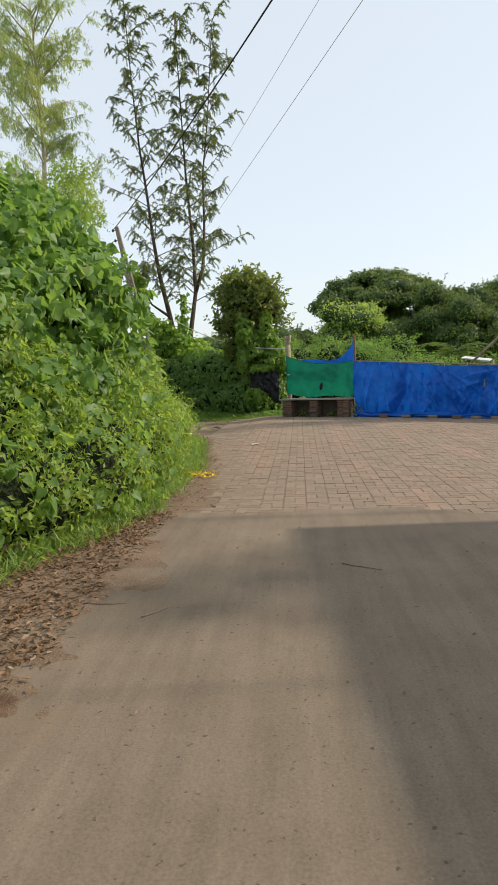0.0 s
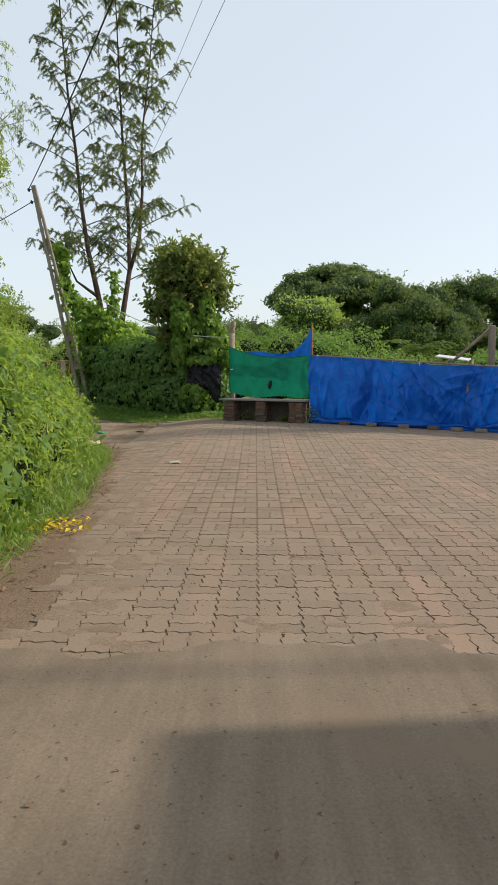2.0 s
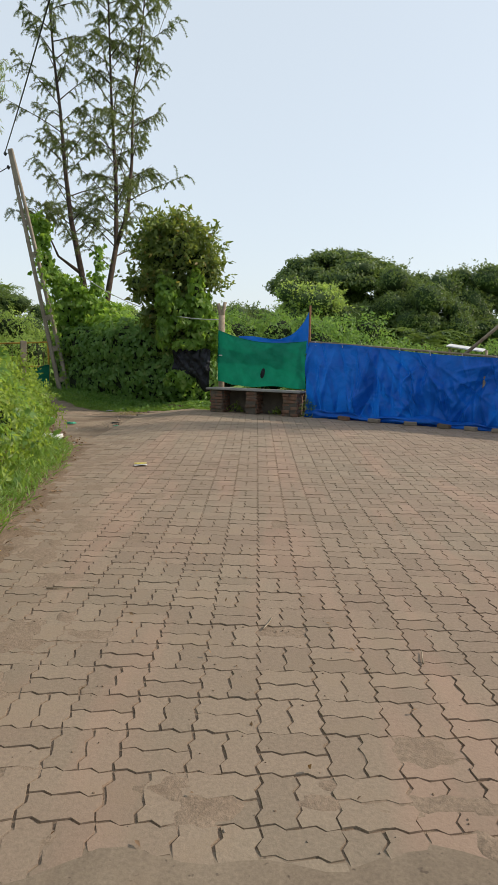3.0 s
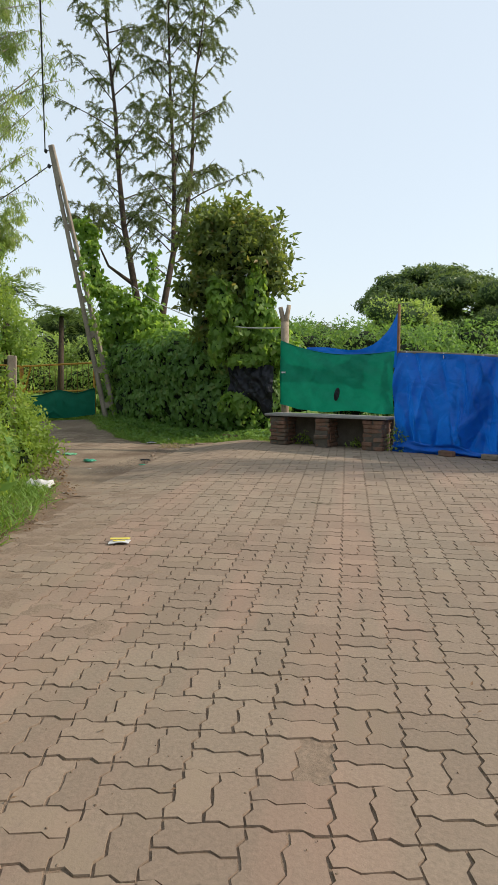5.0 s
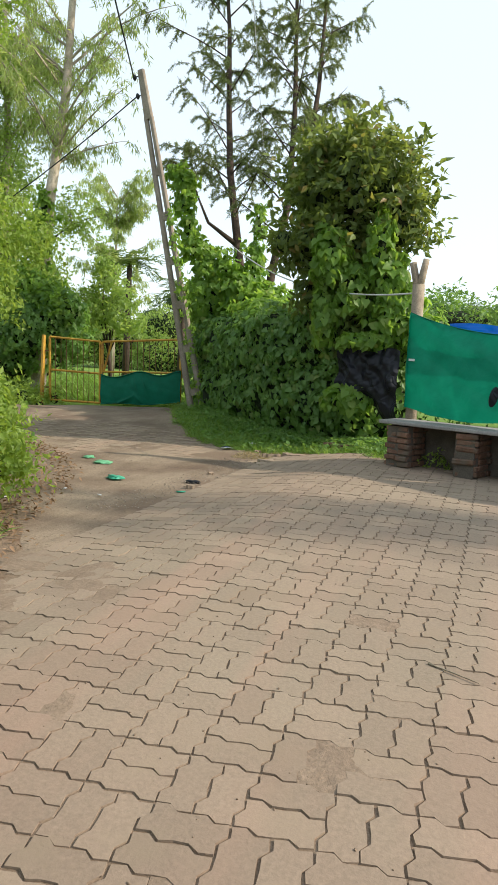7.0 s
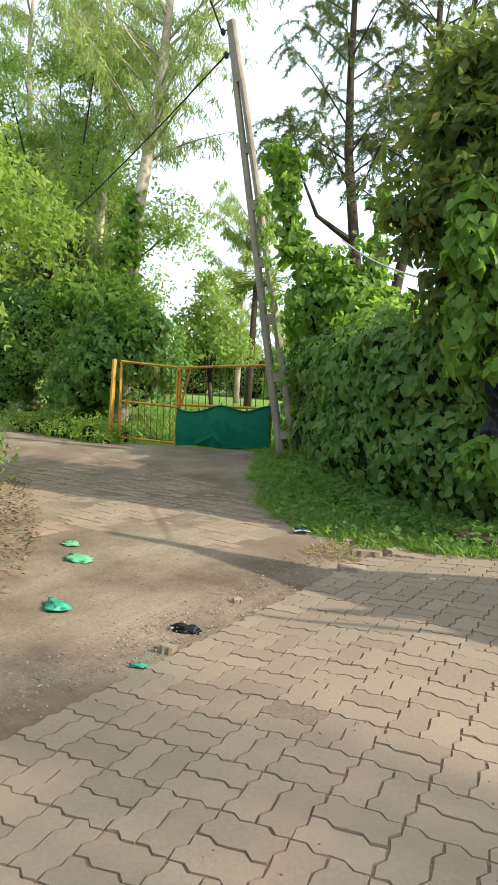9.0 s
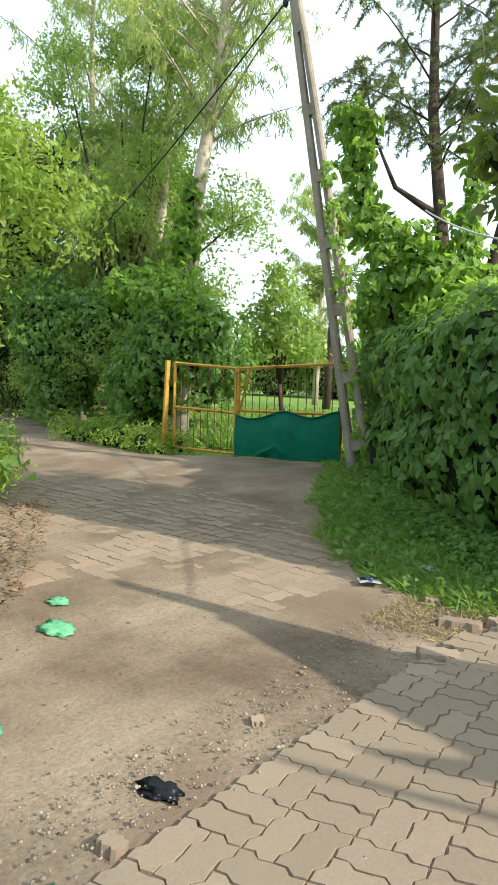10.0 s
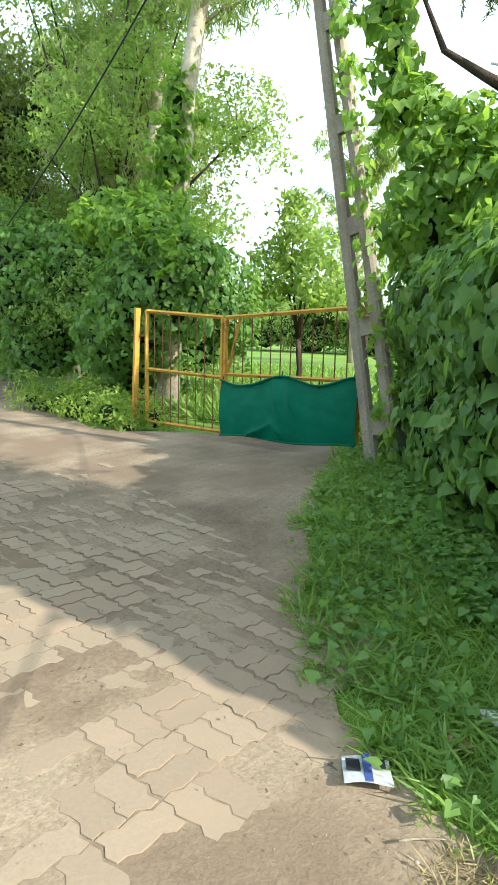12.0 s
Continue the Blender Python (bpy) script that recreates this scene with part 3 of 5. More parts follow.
def pavement():
    shapes = [paver_shape(k)[0] for k in range(8)]
    F = paver_shape(0)[1]
    V = shapes[0]
    bases = [raw("paver", v, F, M_PAVER) for v in shapes]
    beds = along([(7.2, 0), (22.6, 0)], 0.25)[:, 0]
    lo = [(paver_left(y) + 0.13, y) for y in beds]
    hi = [(9.0, y) for y in beds]
    bed = new("pavement", sheet("pavement", lo, hi, M_SAND, -0.0075, 50))
    tagged(bed, "pavement of interlocking brown-red concrete blocks in basket weave", "pavement", kind="structure")
    r = random.Random(5)
    S = 0.267
    vs, fs, single, fill_v = [], [], 0, []
    gaps = [(0.3, 15.0, 0.13)]
    for j in range(-2, 60):
        for i in range(-12, 36):
            for k in (0, 1):
                x, y, turn = i * S + S / 2 + 0.039, 7.113 + j * S + S / 2, 0
                if (i + j) % 2 == 0:
                    y += (k - 0.5) * S / 2
                else:
                    x += (k - 0.5) * S / 2
                    turn = math.pi / 2
                start = lane_end(x) - 0.3
                end = 22.35 + 0.1 * math.sin(x * 3) if x < -1.0 else 22.6
                if y < start or y > end or x < paver_left(y) + r.uniform(0, 0.12) or x > 8.8:
                    continue
                lost = r.random() < 0.008 or any(math.hypot(x - a, y - b) < c for a, b, c in gaps)
                sink = 0.003 * max(0, 1 - (x - paver_left(y)) / 0.8) * (1 if y < 16.5 else 0) + 0.002 * max(0, 1 - (y - start) / 0.4)
                z = float(h(x, y)) - sink + r.uniform(-0.0032, 0.0018)
                dzx, dzy = float(h(x + 0.1, y) - h(x - 0.1, y)) / 0.2, float(h(x, y + 0.1) - h(x, y - 0.1)) / 0.2
                m = pose(x, y, z, math.degrees(dzy) + r.uniform(-0.35, 0.35), -math.degrees(dzx) + r.uniform(-0.35, 0.35), 0) @ pose(0, 0, 0, 0, 0, math.degrees(turn) + r.uniform(-1.0, 1.0))
                if lost:  # a lost block, its place filled with soil
                    M = np.array(m)
                    fill_v.append(V * np.array([1.05, 1.07, 1]) @ M[:3, :3].T + M[:3, 3] - np.array([0, 0, 0.004]))
                elif -0.4 < x < 1.75 and 8.9 < y < 13.2 and single < 300:
                    single += 1
                    ob = new("paver", bases[r.randrange(8)])
                    ob.parent = bed
                    ob.matrix_basis = m
                else:
                    M = np.array(m)
                    o = len(vs) * len(V)
                    vs.append(shapes[r.randrange(8)] @ M[:3, :3].T + M[:3, 3])
                    fs += [tuple(q + o for q in f) for f in F]
    for j in range(0, 17):
        for i in range(0, 22):
            for k in (0, 1):
                x, y, turn = -9.2 + i * S, 20.5 + j * S, 0
                if (i + j) % 2:
                    y += (k - 0.5) * S / 2
                else:
                    x += (k - 0.5) * S / 2
                    turn = math.pi / 2
                if y > 25.2 - 0.35 * (x + 9) or y < 20.7 + 0.2 * max(0, -x - 6) or x > -3.25 + r.uniform(-0.55, 0.15) or r.random() < 0.05:
                    continue
                deep = -0.0205 + 0.006 * float(wob(np.array([x, y, 5.0]), 1.2)) - 0.006 * max(0.0, y - 23.2) - 0.008 * float(ss(-4.4, -3.2, x))
                m = np.array(pose(x, y, float(h(x, y)) + deep + r.uniform(-0.003, 0.003), r.uniform(-0.6, 0.6), r.uniform(-0.6, 0.6), math.degrees(turn) + r.uniform(-2, 2)))
                o = len(vs) * len(V)
                vs.append(shapes[r.randrange(8)] @ m[:3, :3].T + m[:3, 3])
                fs += [tuple(q + o for q in f) for f in F]
    fill_f = [tuple(q + k * len(V) for q in f) for k in range(len(fill_v)) for f in F]
    fill = new("soil_fill", raw("soil_fill", np.concatenate(fill_v), fill_f, M_FILL))
    fill.parent = bed
    tagged(fill, "soil filling the places of lost blocks", kind="stuff")
    field = new("pavers", raw("pavers", np.concatenate(vs), fs, M_PAVERJ))
    field.parent = bed
    tagged(field, kind="stuff")


def soil_patches():
    """Thin drifts of soil with uneven edges that fill joints and lie over worn blocks."""
    r = np.random.default_rng(77)
    spots = [(0.3, 15.0, 0.24, 0.17), (0.44, 15.5, 0.13, 0.2), (0.15, 14.95, 0.12, 0.1), (-0.95, 14.55, 0.2, 0.09)]
    for k in range(80):  # along the hedge
        y = r.uniform(7.6, 16.5)
        spots.append((paver_left(y) + 0.1 + abs(r.normal(0, 0.55)), y, r.uniform(0.07, 0.24), r.uniform(0.05, 0.2)))
    for k in range(30):  # where the concrete ends
        x = r.uniform(-1.2, 5.5)
        spots.append((x, lane_end(x) + 0.12 + abs(r.normal(0, 0.18)), r.uniform(0.08, 0.25), r.uniform(0.05, 0.13)))
    vs, fs = [], []
    for x, y, a, b in spots:
        o = len(vs)
        c = np.array([x, y, 0.0])
        rings = ((0.0, 0.0008), (0.45, 0.0002), (0.8, -0.0018), (1.0, -0.007))
        for q, z in rings:
            for i in range(28):
                t = i * 2 * math.pi / 28
                d = np.array([math.cos(t), math.sin(t), 0.0])
                f = q * (1 + 0.34 * float(wob(c * 3 + d * 1.5, 1.6)))
                px, py = x + a * f * d[0], y + b * f * d[1]
                vs.append((px, py, float(h(px, py)) + z))
        for j in range(3):
            fs += [(o + j * 28 + i, o + j * 28 + (i + 1) % 28, o + (j + 1) * 28 + (i + 1) % 28, o + (j + 1) * 28 + i) for i in range(28)]
    tagged(new("soil_patches", raw("soil_patches", vs, [f[::-1] for f in fs], M_FILL, True)), "drifts of dry soil over the worn pavers", "soil", kind="stuff")


soil_patches()


# ---- left hedge ----
def left_hedge():
    foot = [(-2.7, -5), (-2.6, 3), (-2.45, 5.0), (-2.1, 5.9), (-1.95, 7.2), (-2.0, 10.8), (-2.5, 14), (-3.0, 15.8), (-3.65, 17.2), (-4.5, 18.5), (-5.7, 19.9), (-6.8, 20.9), (-8.6, 22.1)]
    low, mid, top = [], [], []
    r = np.random.default_rng(3)
    for x, y in along(foot, 0.7):
        s = float(np.interp(y, [12.5, 14, 19, 21], [1.0, 0.85, 0.9, 0.5]))
        low.append((x - 0.75, y + r.uniform(-.2, .2), 0.45, 0.8 + r.uniform(-.1, .12), 0.75, (0.75 + r.uniform(-.1, .25)) * s))
        low.append((x - 1.35, y + r.uniform(-.2, .2), 1.05 * s, 0.95, 0.85, (0.95 + r.uniform(-.1, .25)) * s))
        mid.append((x - 2.0, y + r.uniform(-.2, .2), 1.7 * s, 1.0, 0.9, 1.0 * s))
    for x, y in along([(-3.3, -5), (-3.2, 5), (-3.1, 7.4), (-2.88, 8.9), (-2.92, 10.2), (-3.7, 11.4)], 0.7):
        near = y < 6.4 or y > 11.2
        row = mid if near else top
        hi = np.interp(y, [-5, 5.5, 8, 10, 12.5], [1.7, 1.85, 2.6, 2.75, 2.3])
        row.append((x - (0.5 if near else 0.15), y, hi - 1.2, 0.6, 0.7, 0.7))
        row.append((x - 0.45, y, hi - 0.2, 0.75 + r.uniform(-.1, .15), 0.8, 0.95))
        row.append((x - 1.2, y, hi + 0.5, 1.0, 1.0, 1.0))
        row.append((x - 1.6, y, hi - 0.9, 1.2, 1.0, 1.2))
    ob = thing("hedge", (-3, 6, 0), "overgrown bright green roadside hedge of bushes and weeds", "hedge")
    p, n = shell(low + mid, 330, 0.35, 0.22)
    part("leaves", blades("leaves", p, n, np.full(len(p), 0.085), "ovate", M_BUSH, 0.3, 0.7), ob, kind="stuff")
    q, w = twigs(p, n, 5200, 0.42, 9, 0.8)
    part("shoot_mass", blades("shoot_mass", q, rng.normal(size=q.shape) + np.array([0.4, 0, 0.6]), np.full(len(q), 0.085), "lance", M_GRASS, 0.2, 0.2, w * 1.0), ob, "narrow-leaved fresh shoots", kind="stuff")
    q, w = twigs(p, n, 1500, 0.5, 10, 0.6)
    part("shoot_mass", blades("shoot_mass", q, rng.normal(size=q.shape) + np.array([0.4, 0, 0.8]), np.full(len(q), 0.08), "ovate", M_BUSH, 0.2, 0.2, w), ob, kind="stuff")
    big = rng.random(len(p)) < 0.07
    part("broad_leaves", blades("broad_leaves", p[big] + n[big] * 0.05, n[big], np.full(big.sum(), 0.15), "heart", M_VINE, 0.8, 0.4), ob, "broad leaves of climbers", kind="stuff")
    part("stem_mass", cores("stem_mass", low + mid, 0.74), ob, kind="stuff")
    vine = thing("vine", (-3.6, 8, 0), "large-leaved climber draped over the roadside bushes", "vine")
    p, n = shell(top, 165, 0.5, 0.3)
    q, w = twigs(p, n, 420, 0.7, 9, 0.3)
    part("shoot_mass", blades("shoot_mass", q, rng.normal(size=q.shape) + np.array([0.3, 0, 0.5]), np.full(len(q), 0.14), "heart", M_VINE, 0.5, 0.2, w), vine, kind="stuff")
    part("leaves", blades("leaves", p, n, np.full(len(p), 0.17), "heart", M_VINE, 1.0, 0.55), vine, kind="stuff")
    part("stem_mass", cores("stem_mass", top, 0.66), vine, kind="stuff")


left_hedge()


# ---- hedge wall between the gate and the stall ----
def right_hedge():
    r = np.random.default_rng(4)
    blobs = []
    for x, y in along([(-5.55, 27.3), (-4.6, 26.2), (-3.6, 25.2), (-2.6, 24.6), (-1.4, 24.2), (-0.9, 24.0)], 0.55):
        blobs.append((x, y, 0.75, 0.75, 0.7, 0.9))
        blobs.append((x, y, 1.6 + r.uniform(-.1, .15), 0.7, 0.7, 0.8))
        blobs.append((x + 0.5, y + 0.7, 1.5, 0.8, 0.8, 1.0))
    ob = thing("hedge", (-3.4, 25.2, 0.1), "tall dark green hedge wall covered in climbing vines", "hedge")
    p, n = shell(blobs, 210, 0.25, 0.13)
    part("leaves", blades("leaves", p, n, np.full(len(p), 0.125), "heart", M_VINE, 1.3, 0.35), ob, kind="stuff")
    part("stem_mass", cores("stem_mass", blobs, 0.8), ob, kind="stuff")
    # climber hanging over the hedge round the two dark trunks
    drape = [(-6.85, 27.3, 5.7, 0.2, 0.2, 0.2), (-6.55, 27.3, 5.55, 0.34, 0.28, 0.3), (-6.55, 27.3, 5.0, 0.24, 0.26, 0.42), (-6.42, 27.3, 4.45, 0.22, 0.26, 0.4), (-6.2, 27.3, 3.95, 0.32, 0.32, 0.36), (-5.85, 27.35, 3.6, 0.42, 0.4, 0.42), (-5.45, 27.35, 3.3, 0.45, 0.42, 0.42), (-5.0, 27.3, 3.0, 0.55, 0.5, 0.45), (-4.5, 27.2, 2.7, 0.7, 0.6, 0.5), (-5.85, 27.4, 2.7, 0.55, 0.55, 0.7), (-4.2, 26.6, 2.3, 0.7, 0.7, 0.5), (-4.85, 27.62, 3.6, 0.2, 0.22, 0.55), (-4.8, 27.7, 4.5, 0.1, 0.12, 0.5), (-3.6, 26.1, 2.2, 0.7, 0.7, 0.45)]
    ob = thing("vine", (-5.3, 27.4, 0.1), "bright climber draped over hedge and tree trunks", "vine")
    p, n = shell(drape, 200, 0.35, 0.25)
    q, w = twigs(p, n, 130, 0.45, 8, 0.0)
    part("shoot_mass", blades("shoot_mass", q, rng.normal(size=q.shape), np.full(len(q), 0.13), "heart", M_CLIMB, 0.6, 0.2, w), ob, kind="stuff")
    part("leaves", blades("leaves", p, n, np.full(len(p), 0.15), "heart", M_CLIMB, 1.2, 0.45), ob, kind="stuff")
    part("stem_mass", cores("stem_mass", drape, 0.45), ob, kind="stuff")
    # round tree hung with vines beside the stall
    crown = [(-1.8, 24.0, 4.25, 0.8, 0.8, 0.8), (-1.4, 23.9, 4.2, 0.7, 0.7, 0.65), (-2.2, 24.0, 3.85, 0.5, 0.6, 0.7), (-1.0, 23.9, 3.65, 0.45, 0.55, 0.55), (-1.75, 24.1, 4.8, 0.5, 0.5, 0.4), (-1.7, 24.0, 3.2, 0.7, 0.7, 0.9), (-1.9, 23.9, 2.3, 0.55, 0.6, 0.9), (-1.5, 23.85, 2.2, 0.45, 0.5, 0.9), (-2.4, 24.0, 4.4, 0.5, 0.5, 0.45), (-2.4, 23.95, 3.3, 0.45, 0.5, 0.6), (-2.25, 24.0, 4.85, 0.35, 0.4, 0.3), (-2.3, 23.95, 2.6, 0.4, 0.5, 0.5), (-2.75, 23.35, 3.35, 0.2, 0.25, 0.22)]
    ob = thing("tree", (-1.7, 24.0, 0.15), "dense round dark green tree hung with vines", "tree")
    p, n = shell(crown, 260, 0.45, 0.42)
    q, w = twigs(p[p[:, 2] > 3.2], n[p[:, 2] > 3.2], 380, 0.6, 10, 0.8)
    part("shoot_mass", blades("shoot_mass", q, rng.normal(size=q.shape) + np.array([0, 0, 0.8]), np.full(len(q), 0.16), "ovate", M_DARKLEAF, 0.3, 0.2, w), ob, "shoots with reddish young leaves", kind="stuff")
    part("crown", blades("crown", p, n, np.full(len(p), 0.18), "ovate", M_DARKLEAF, 0.8, 0.7), ob, kind="stuff")
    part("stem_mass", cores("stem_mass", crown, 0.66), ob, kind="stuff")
    part("trunk", tubes("trunk", [tube([(-1.7, 24.0, 0.0), (-1.75, 24.0, 1.5), (-1.7, 24.0, 3.0), (-1.6, 24.0, 4.2)], [0.12, 0.1, 0.08, 0.03])], M_BARKD), ob)
    v = [(-0.75, 23.5, 2.2, 0.35, 0.35, 0.5), (-0.45, 23.4, 1.9, 0.35, 0.35, 0.4), (-1.0, 23.5, 2.7, 0.35, 0.3, 0.5), (-1.9, 23.2, 3.0, 0.35, 0.25, 0.6), (-1.6, 23.25, 2.5, 0.3, 0.2, 0.6), (-1.35, 23.2, 1.8, 0.45, 0.12, 0.16), (-1.6, 23.25, 0.85, 0.4, 0.12, 0.25), (-2.0, 23.25, 2.2, 0.2, 0.15, 0.8), (-1.15, 23.3, 3.2, 0.22, 0.15, 0.6), (-0.95, 23.3, 2.1, 0.3, 0.2, 0.5)]
    ob = thing("vine", (-0.8, 23.5, 0.15), "light green climber hanging off the round tree", "vine")
    p, n = shell(v, 260, 0.3, 0.2)
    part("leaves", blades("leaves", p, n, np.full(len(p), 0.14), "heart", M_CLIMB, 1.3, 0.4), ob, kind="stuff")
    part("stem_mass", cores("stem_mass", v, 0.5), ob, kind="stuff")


right_hedge()


# ---- trees ----
def limb(r, start, way, length, bend, n=6):
    pts = [Vector(start)]
    d = Vector(way).normalized()
    for _ in range(n):
        d = (d + Vector((r.gauss(0, 0.08), r.gauss(0, 0.08), bend))).normalized()
        pts.append(pts[-1] + d * length / n)
    return pts


def feathery_tree(stems, label, seed):
    """Tall thin trunks with side branches that carry drooping sprays of fine leaves."""
    r = random.Random(seed)
    x0, y0, z0 = stems[0][0][0]
    ob = thing("tree", (x0, y0, 0.1), label, "tree")
    sprays, ways, wood = [], [], []
    for pts, r0, first in stems:
        Q = [Vector(p) for p in pts]
        rad = [max(0.015, r0 * (1 - 0.93 * i / (len(Q) - 1))) for i in range(len(Q))]
        part("trunk", tubes("trunk", [tube(Q, rad, 8)], M_BARKD), ob)
        z = first
        ang = r.uniform(0, 6.28)
        while z < Q[-1].z:
            k = next(i for i in range(len(Q) - 1) if Q[i + 1].z >= z)
            f = (z - Q[k].z) / (Q[k + 1].z - Q[k].z)
            s = Q[k].lerp(Q[k + 1], f)
            g = (z - first) / (Q[-1].z - first)
            ln = (2.5 - 1.5 * g) * r.uniform(0.35, 1.2)
            ang += 2.4 + r.uniform(-0.5, 0.5)
            pts2 = limb(r, s, (math.cos(ang), math.sin(ang), r.uniform(0.5, 1.3)), ln, -0.07 + 0.04 * g, 5)
            wood.append(tube(pts2, [0.022 * (1 - 0.8 * i / 5) for i in range(6)], 4, False))
            for i in range(2, 6):
                for _ in range(r.randint(2, 3) if i < 4 else 5):
                    q = pts2[i - 1].lerp(pts2[i], r.random())
                    way = Vector((math.cos(ang) * 0.6 + r.gauss(0, .9), math.sin(ang) * 0.6 + r.gauss(0, .9), 0.35 + r.gauss(0, 0.5)))
                    tw = limb(r, q, way, r.uniform(0.25, 0.6), -0.3, 5)
                    wood.append(tube(tw, 0.005, 3, False))
                    for a in range(5):
                        for _ in range(20):
                            sprays.append(tw[a].lerp(tw[a + 1], r.random()))
                            w = (tw[a + 1] - tw[a]).normalized()
                            ways.append(w * 0.4 + Vector((r.gauss(0, .8), r.gauss(0, .8), r.gauss(-0.3, .7))))
            z += r.uniform(0.12, 0.42)
    part("branch_wood", tubes("branch_wood", wood, M_BARKD), ob, kind="stuff")
    p, w = np.array([s[:] for s in sprays]), np.array([s[:] for s in ways])
    n = rng.normal(size=p.shape)
    part("crown", blades("crown", p, n, np.full(len(p), 0.08), "lance", M_FEATHER, 0.35, 0.1, w), ob, kind="stuff")
    return ob


feathery_tree([
    ([(-5.15, 27.8, 0.1), (-5.2, 27.8, 1.5), (-5.25, 27.85, 3.2), (-5.5, 28.1, 4.3), (-5.95, 28.6, 6.0), (-6.3, 29.2, 7.8), (-6.65, 29.9, 10), (-6.95, 30.2, 12.0), (-7.2, 30.5, 14.5), (-7.6, 30.8, 20.5)], 0.15, 4.9),
    ([(-4.75, 28.0, 0.1), (-4.75, 28.0, 2.0), (-4.6, 28.2, 3.6), (-4.4, 28.6, 5.2), (-4.55, 29.3, 7.5), (-4.85, 30.0, 10.5), (-5.0, 30.4, 13), (-5.2, 30.7, 17.8)], 0.14, 4.4),
    ([(-5.45, 28.05, 4.15), (-5.8, 28.0, 4.4), (-6.2, 27.9, 4.7), (-6.45, 27.8, 5.3), (-6.9, 27.9, 6.2)], 0.07, 5.4),
    ([(-4.4, 28.6, 5.2), (-4.1, 29.0, 6.3), (-4.05, 29.6, 8.2), (-4.1, 30.1, 10.6), (-3.85, 30.5, 13), (-3.5, 30.8, 17.5)], 0.09, 5.4),
], "tall thin feathery tree with three dark trunks", 11)


def hanging_tree(base, points, r0, first, spread, label, seed, count, bark=None, leaf=None, size=0.2):
    """A pale straight trunk with limbs and drooping leaf clusters."""
    r = random.Random(seed)
    ob = thing("tree", base, label, "tree")
    Q = [Vector(p) for p in points]
    rad = [max(0.02, r0 * (1 - 0.9 * i / (len(Q) - 1))) for i in range(len(Q))]
    part("trunk", tubes("trunk", [tube(Q, rad, 10)], bark or M_BARKP), ob)
    wood, pts, ways = [], [], []
    for _ in range(count):
        z = first + (Q[-1].z - first) * r.random() ** 1.1
        k = next(i for i in range(len(Q) - 1) if Q[i + 1].z >= z)
        s = Q[k].lerp(Q[k + 1], (z - Q[k].z) / (Q[k + 1].z - Q[k].z))
        ang = r.uniform(0, 6.28)
        pts2 = limb(r, s, (math.cos(ang), math.sin(ang), 0.9), spread * r.uniform(0.5, 1.2), -0.05, 6)
        wood.append(tube(pts2, [0.04 * (1 - 0.85 * i / 6) for i in range(7)], 5, False))
        for i in range(2, 7):
            for _ in range(3):
                q = pts2[i - 1].lerp(pts2[i], r.random())
                tw = limb(r, q, (r.gauss(0, 1), r.gauss(0, 1), 0.3), r.uniform(0.4, 0.9), -0.35, 5)
                wood.append(tube(tw, 0.006, 3, False))
                for a in range(1, 5):
                    for _ in range(7):
                        pts.append(tw[a].lerp(tw[a + 1], r.random())[:])
                        ways.append((r.gauss(0, .5), r.gauss(0, .5), -1.0))
    part("branch_wood", tubes("branch_wood", wood, bark or M_BARKP), ob, kind="stuff")
    p, w = np.array(pts), np.array(ways)
    p = p + rng.normal(size=p.shape) * 0.06
    part("crown", blades("crown", p, rng.normal(size=p.shape), np.full(len(p), size), "lance", leaf or M_EUC, 0.4, 0.1, w), ob, kind="stuff")
    return ob


hanging_tree((-11.5, 28.6, 0.1), [(-11.6, 28.3, 0.0), (-11.5, 28.4, 3.0), (-11.35, 28.5, 5.5), (-11.0, 28.8, 8.5), (-10.9, 29.0, 11.5), (-11.1, 29.2, 15), (-11.2, 29.2, 18)], 0.22, 6.4, 3.2, "tall eucalyptus with pale bark and hanging leaves", 21, 66)
hanging_tree((-14.5, 30.0, 0.1), [(-14.5, 30, 0.0), (-14.4, 30, 4.0), (-14.2, 30.2, 8), (-14.4, 30.3, 13), (-14.3, 30.5, 16)], 0.2, 4.0, 2.6, "tall slim tree with fine drooping leaves", 22, 55)

hanging_tree((-18.5, 30.5, 0.1), [(-18.5, 30.5, 0.0), (-18.4, 30.5, 4.0), (-18.2, 30.7, 8), (-18.4, 30.8, 12), (-18.3, 31, 15)], 0.2, 3.5, 3.0, "tall slim tree with fine drooping leaves", 25, 30)
hanging_tree((-23, 50, 0.1), [(-23, 50, 0.0), (-22.9, 50, 3.0), (-22.8, 50, 6), (-22.7, 50, 9), (-22.7, 50, 11.5)], 0.2, 2.5, 3.0, "pale thin-leaved tree at the field's far side", 23, 40, size=0.34)

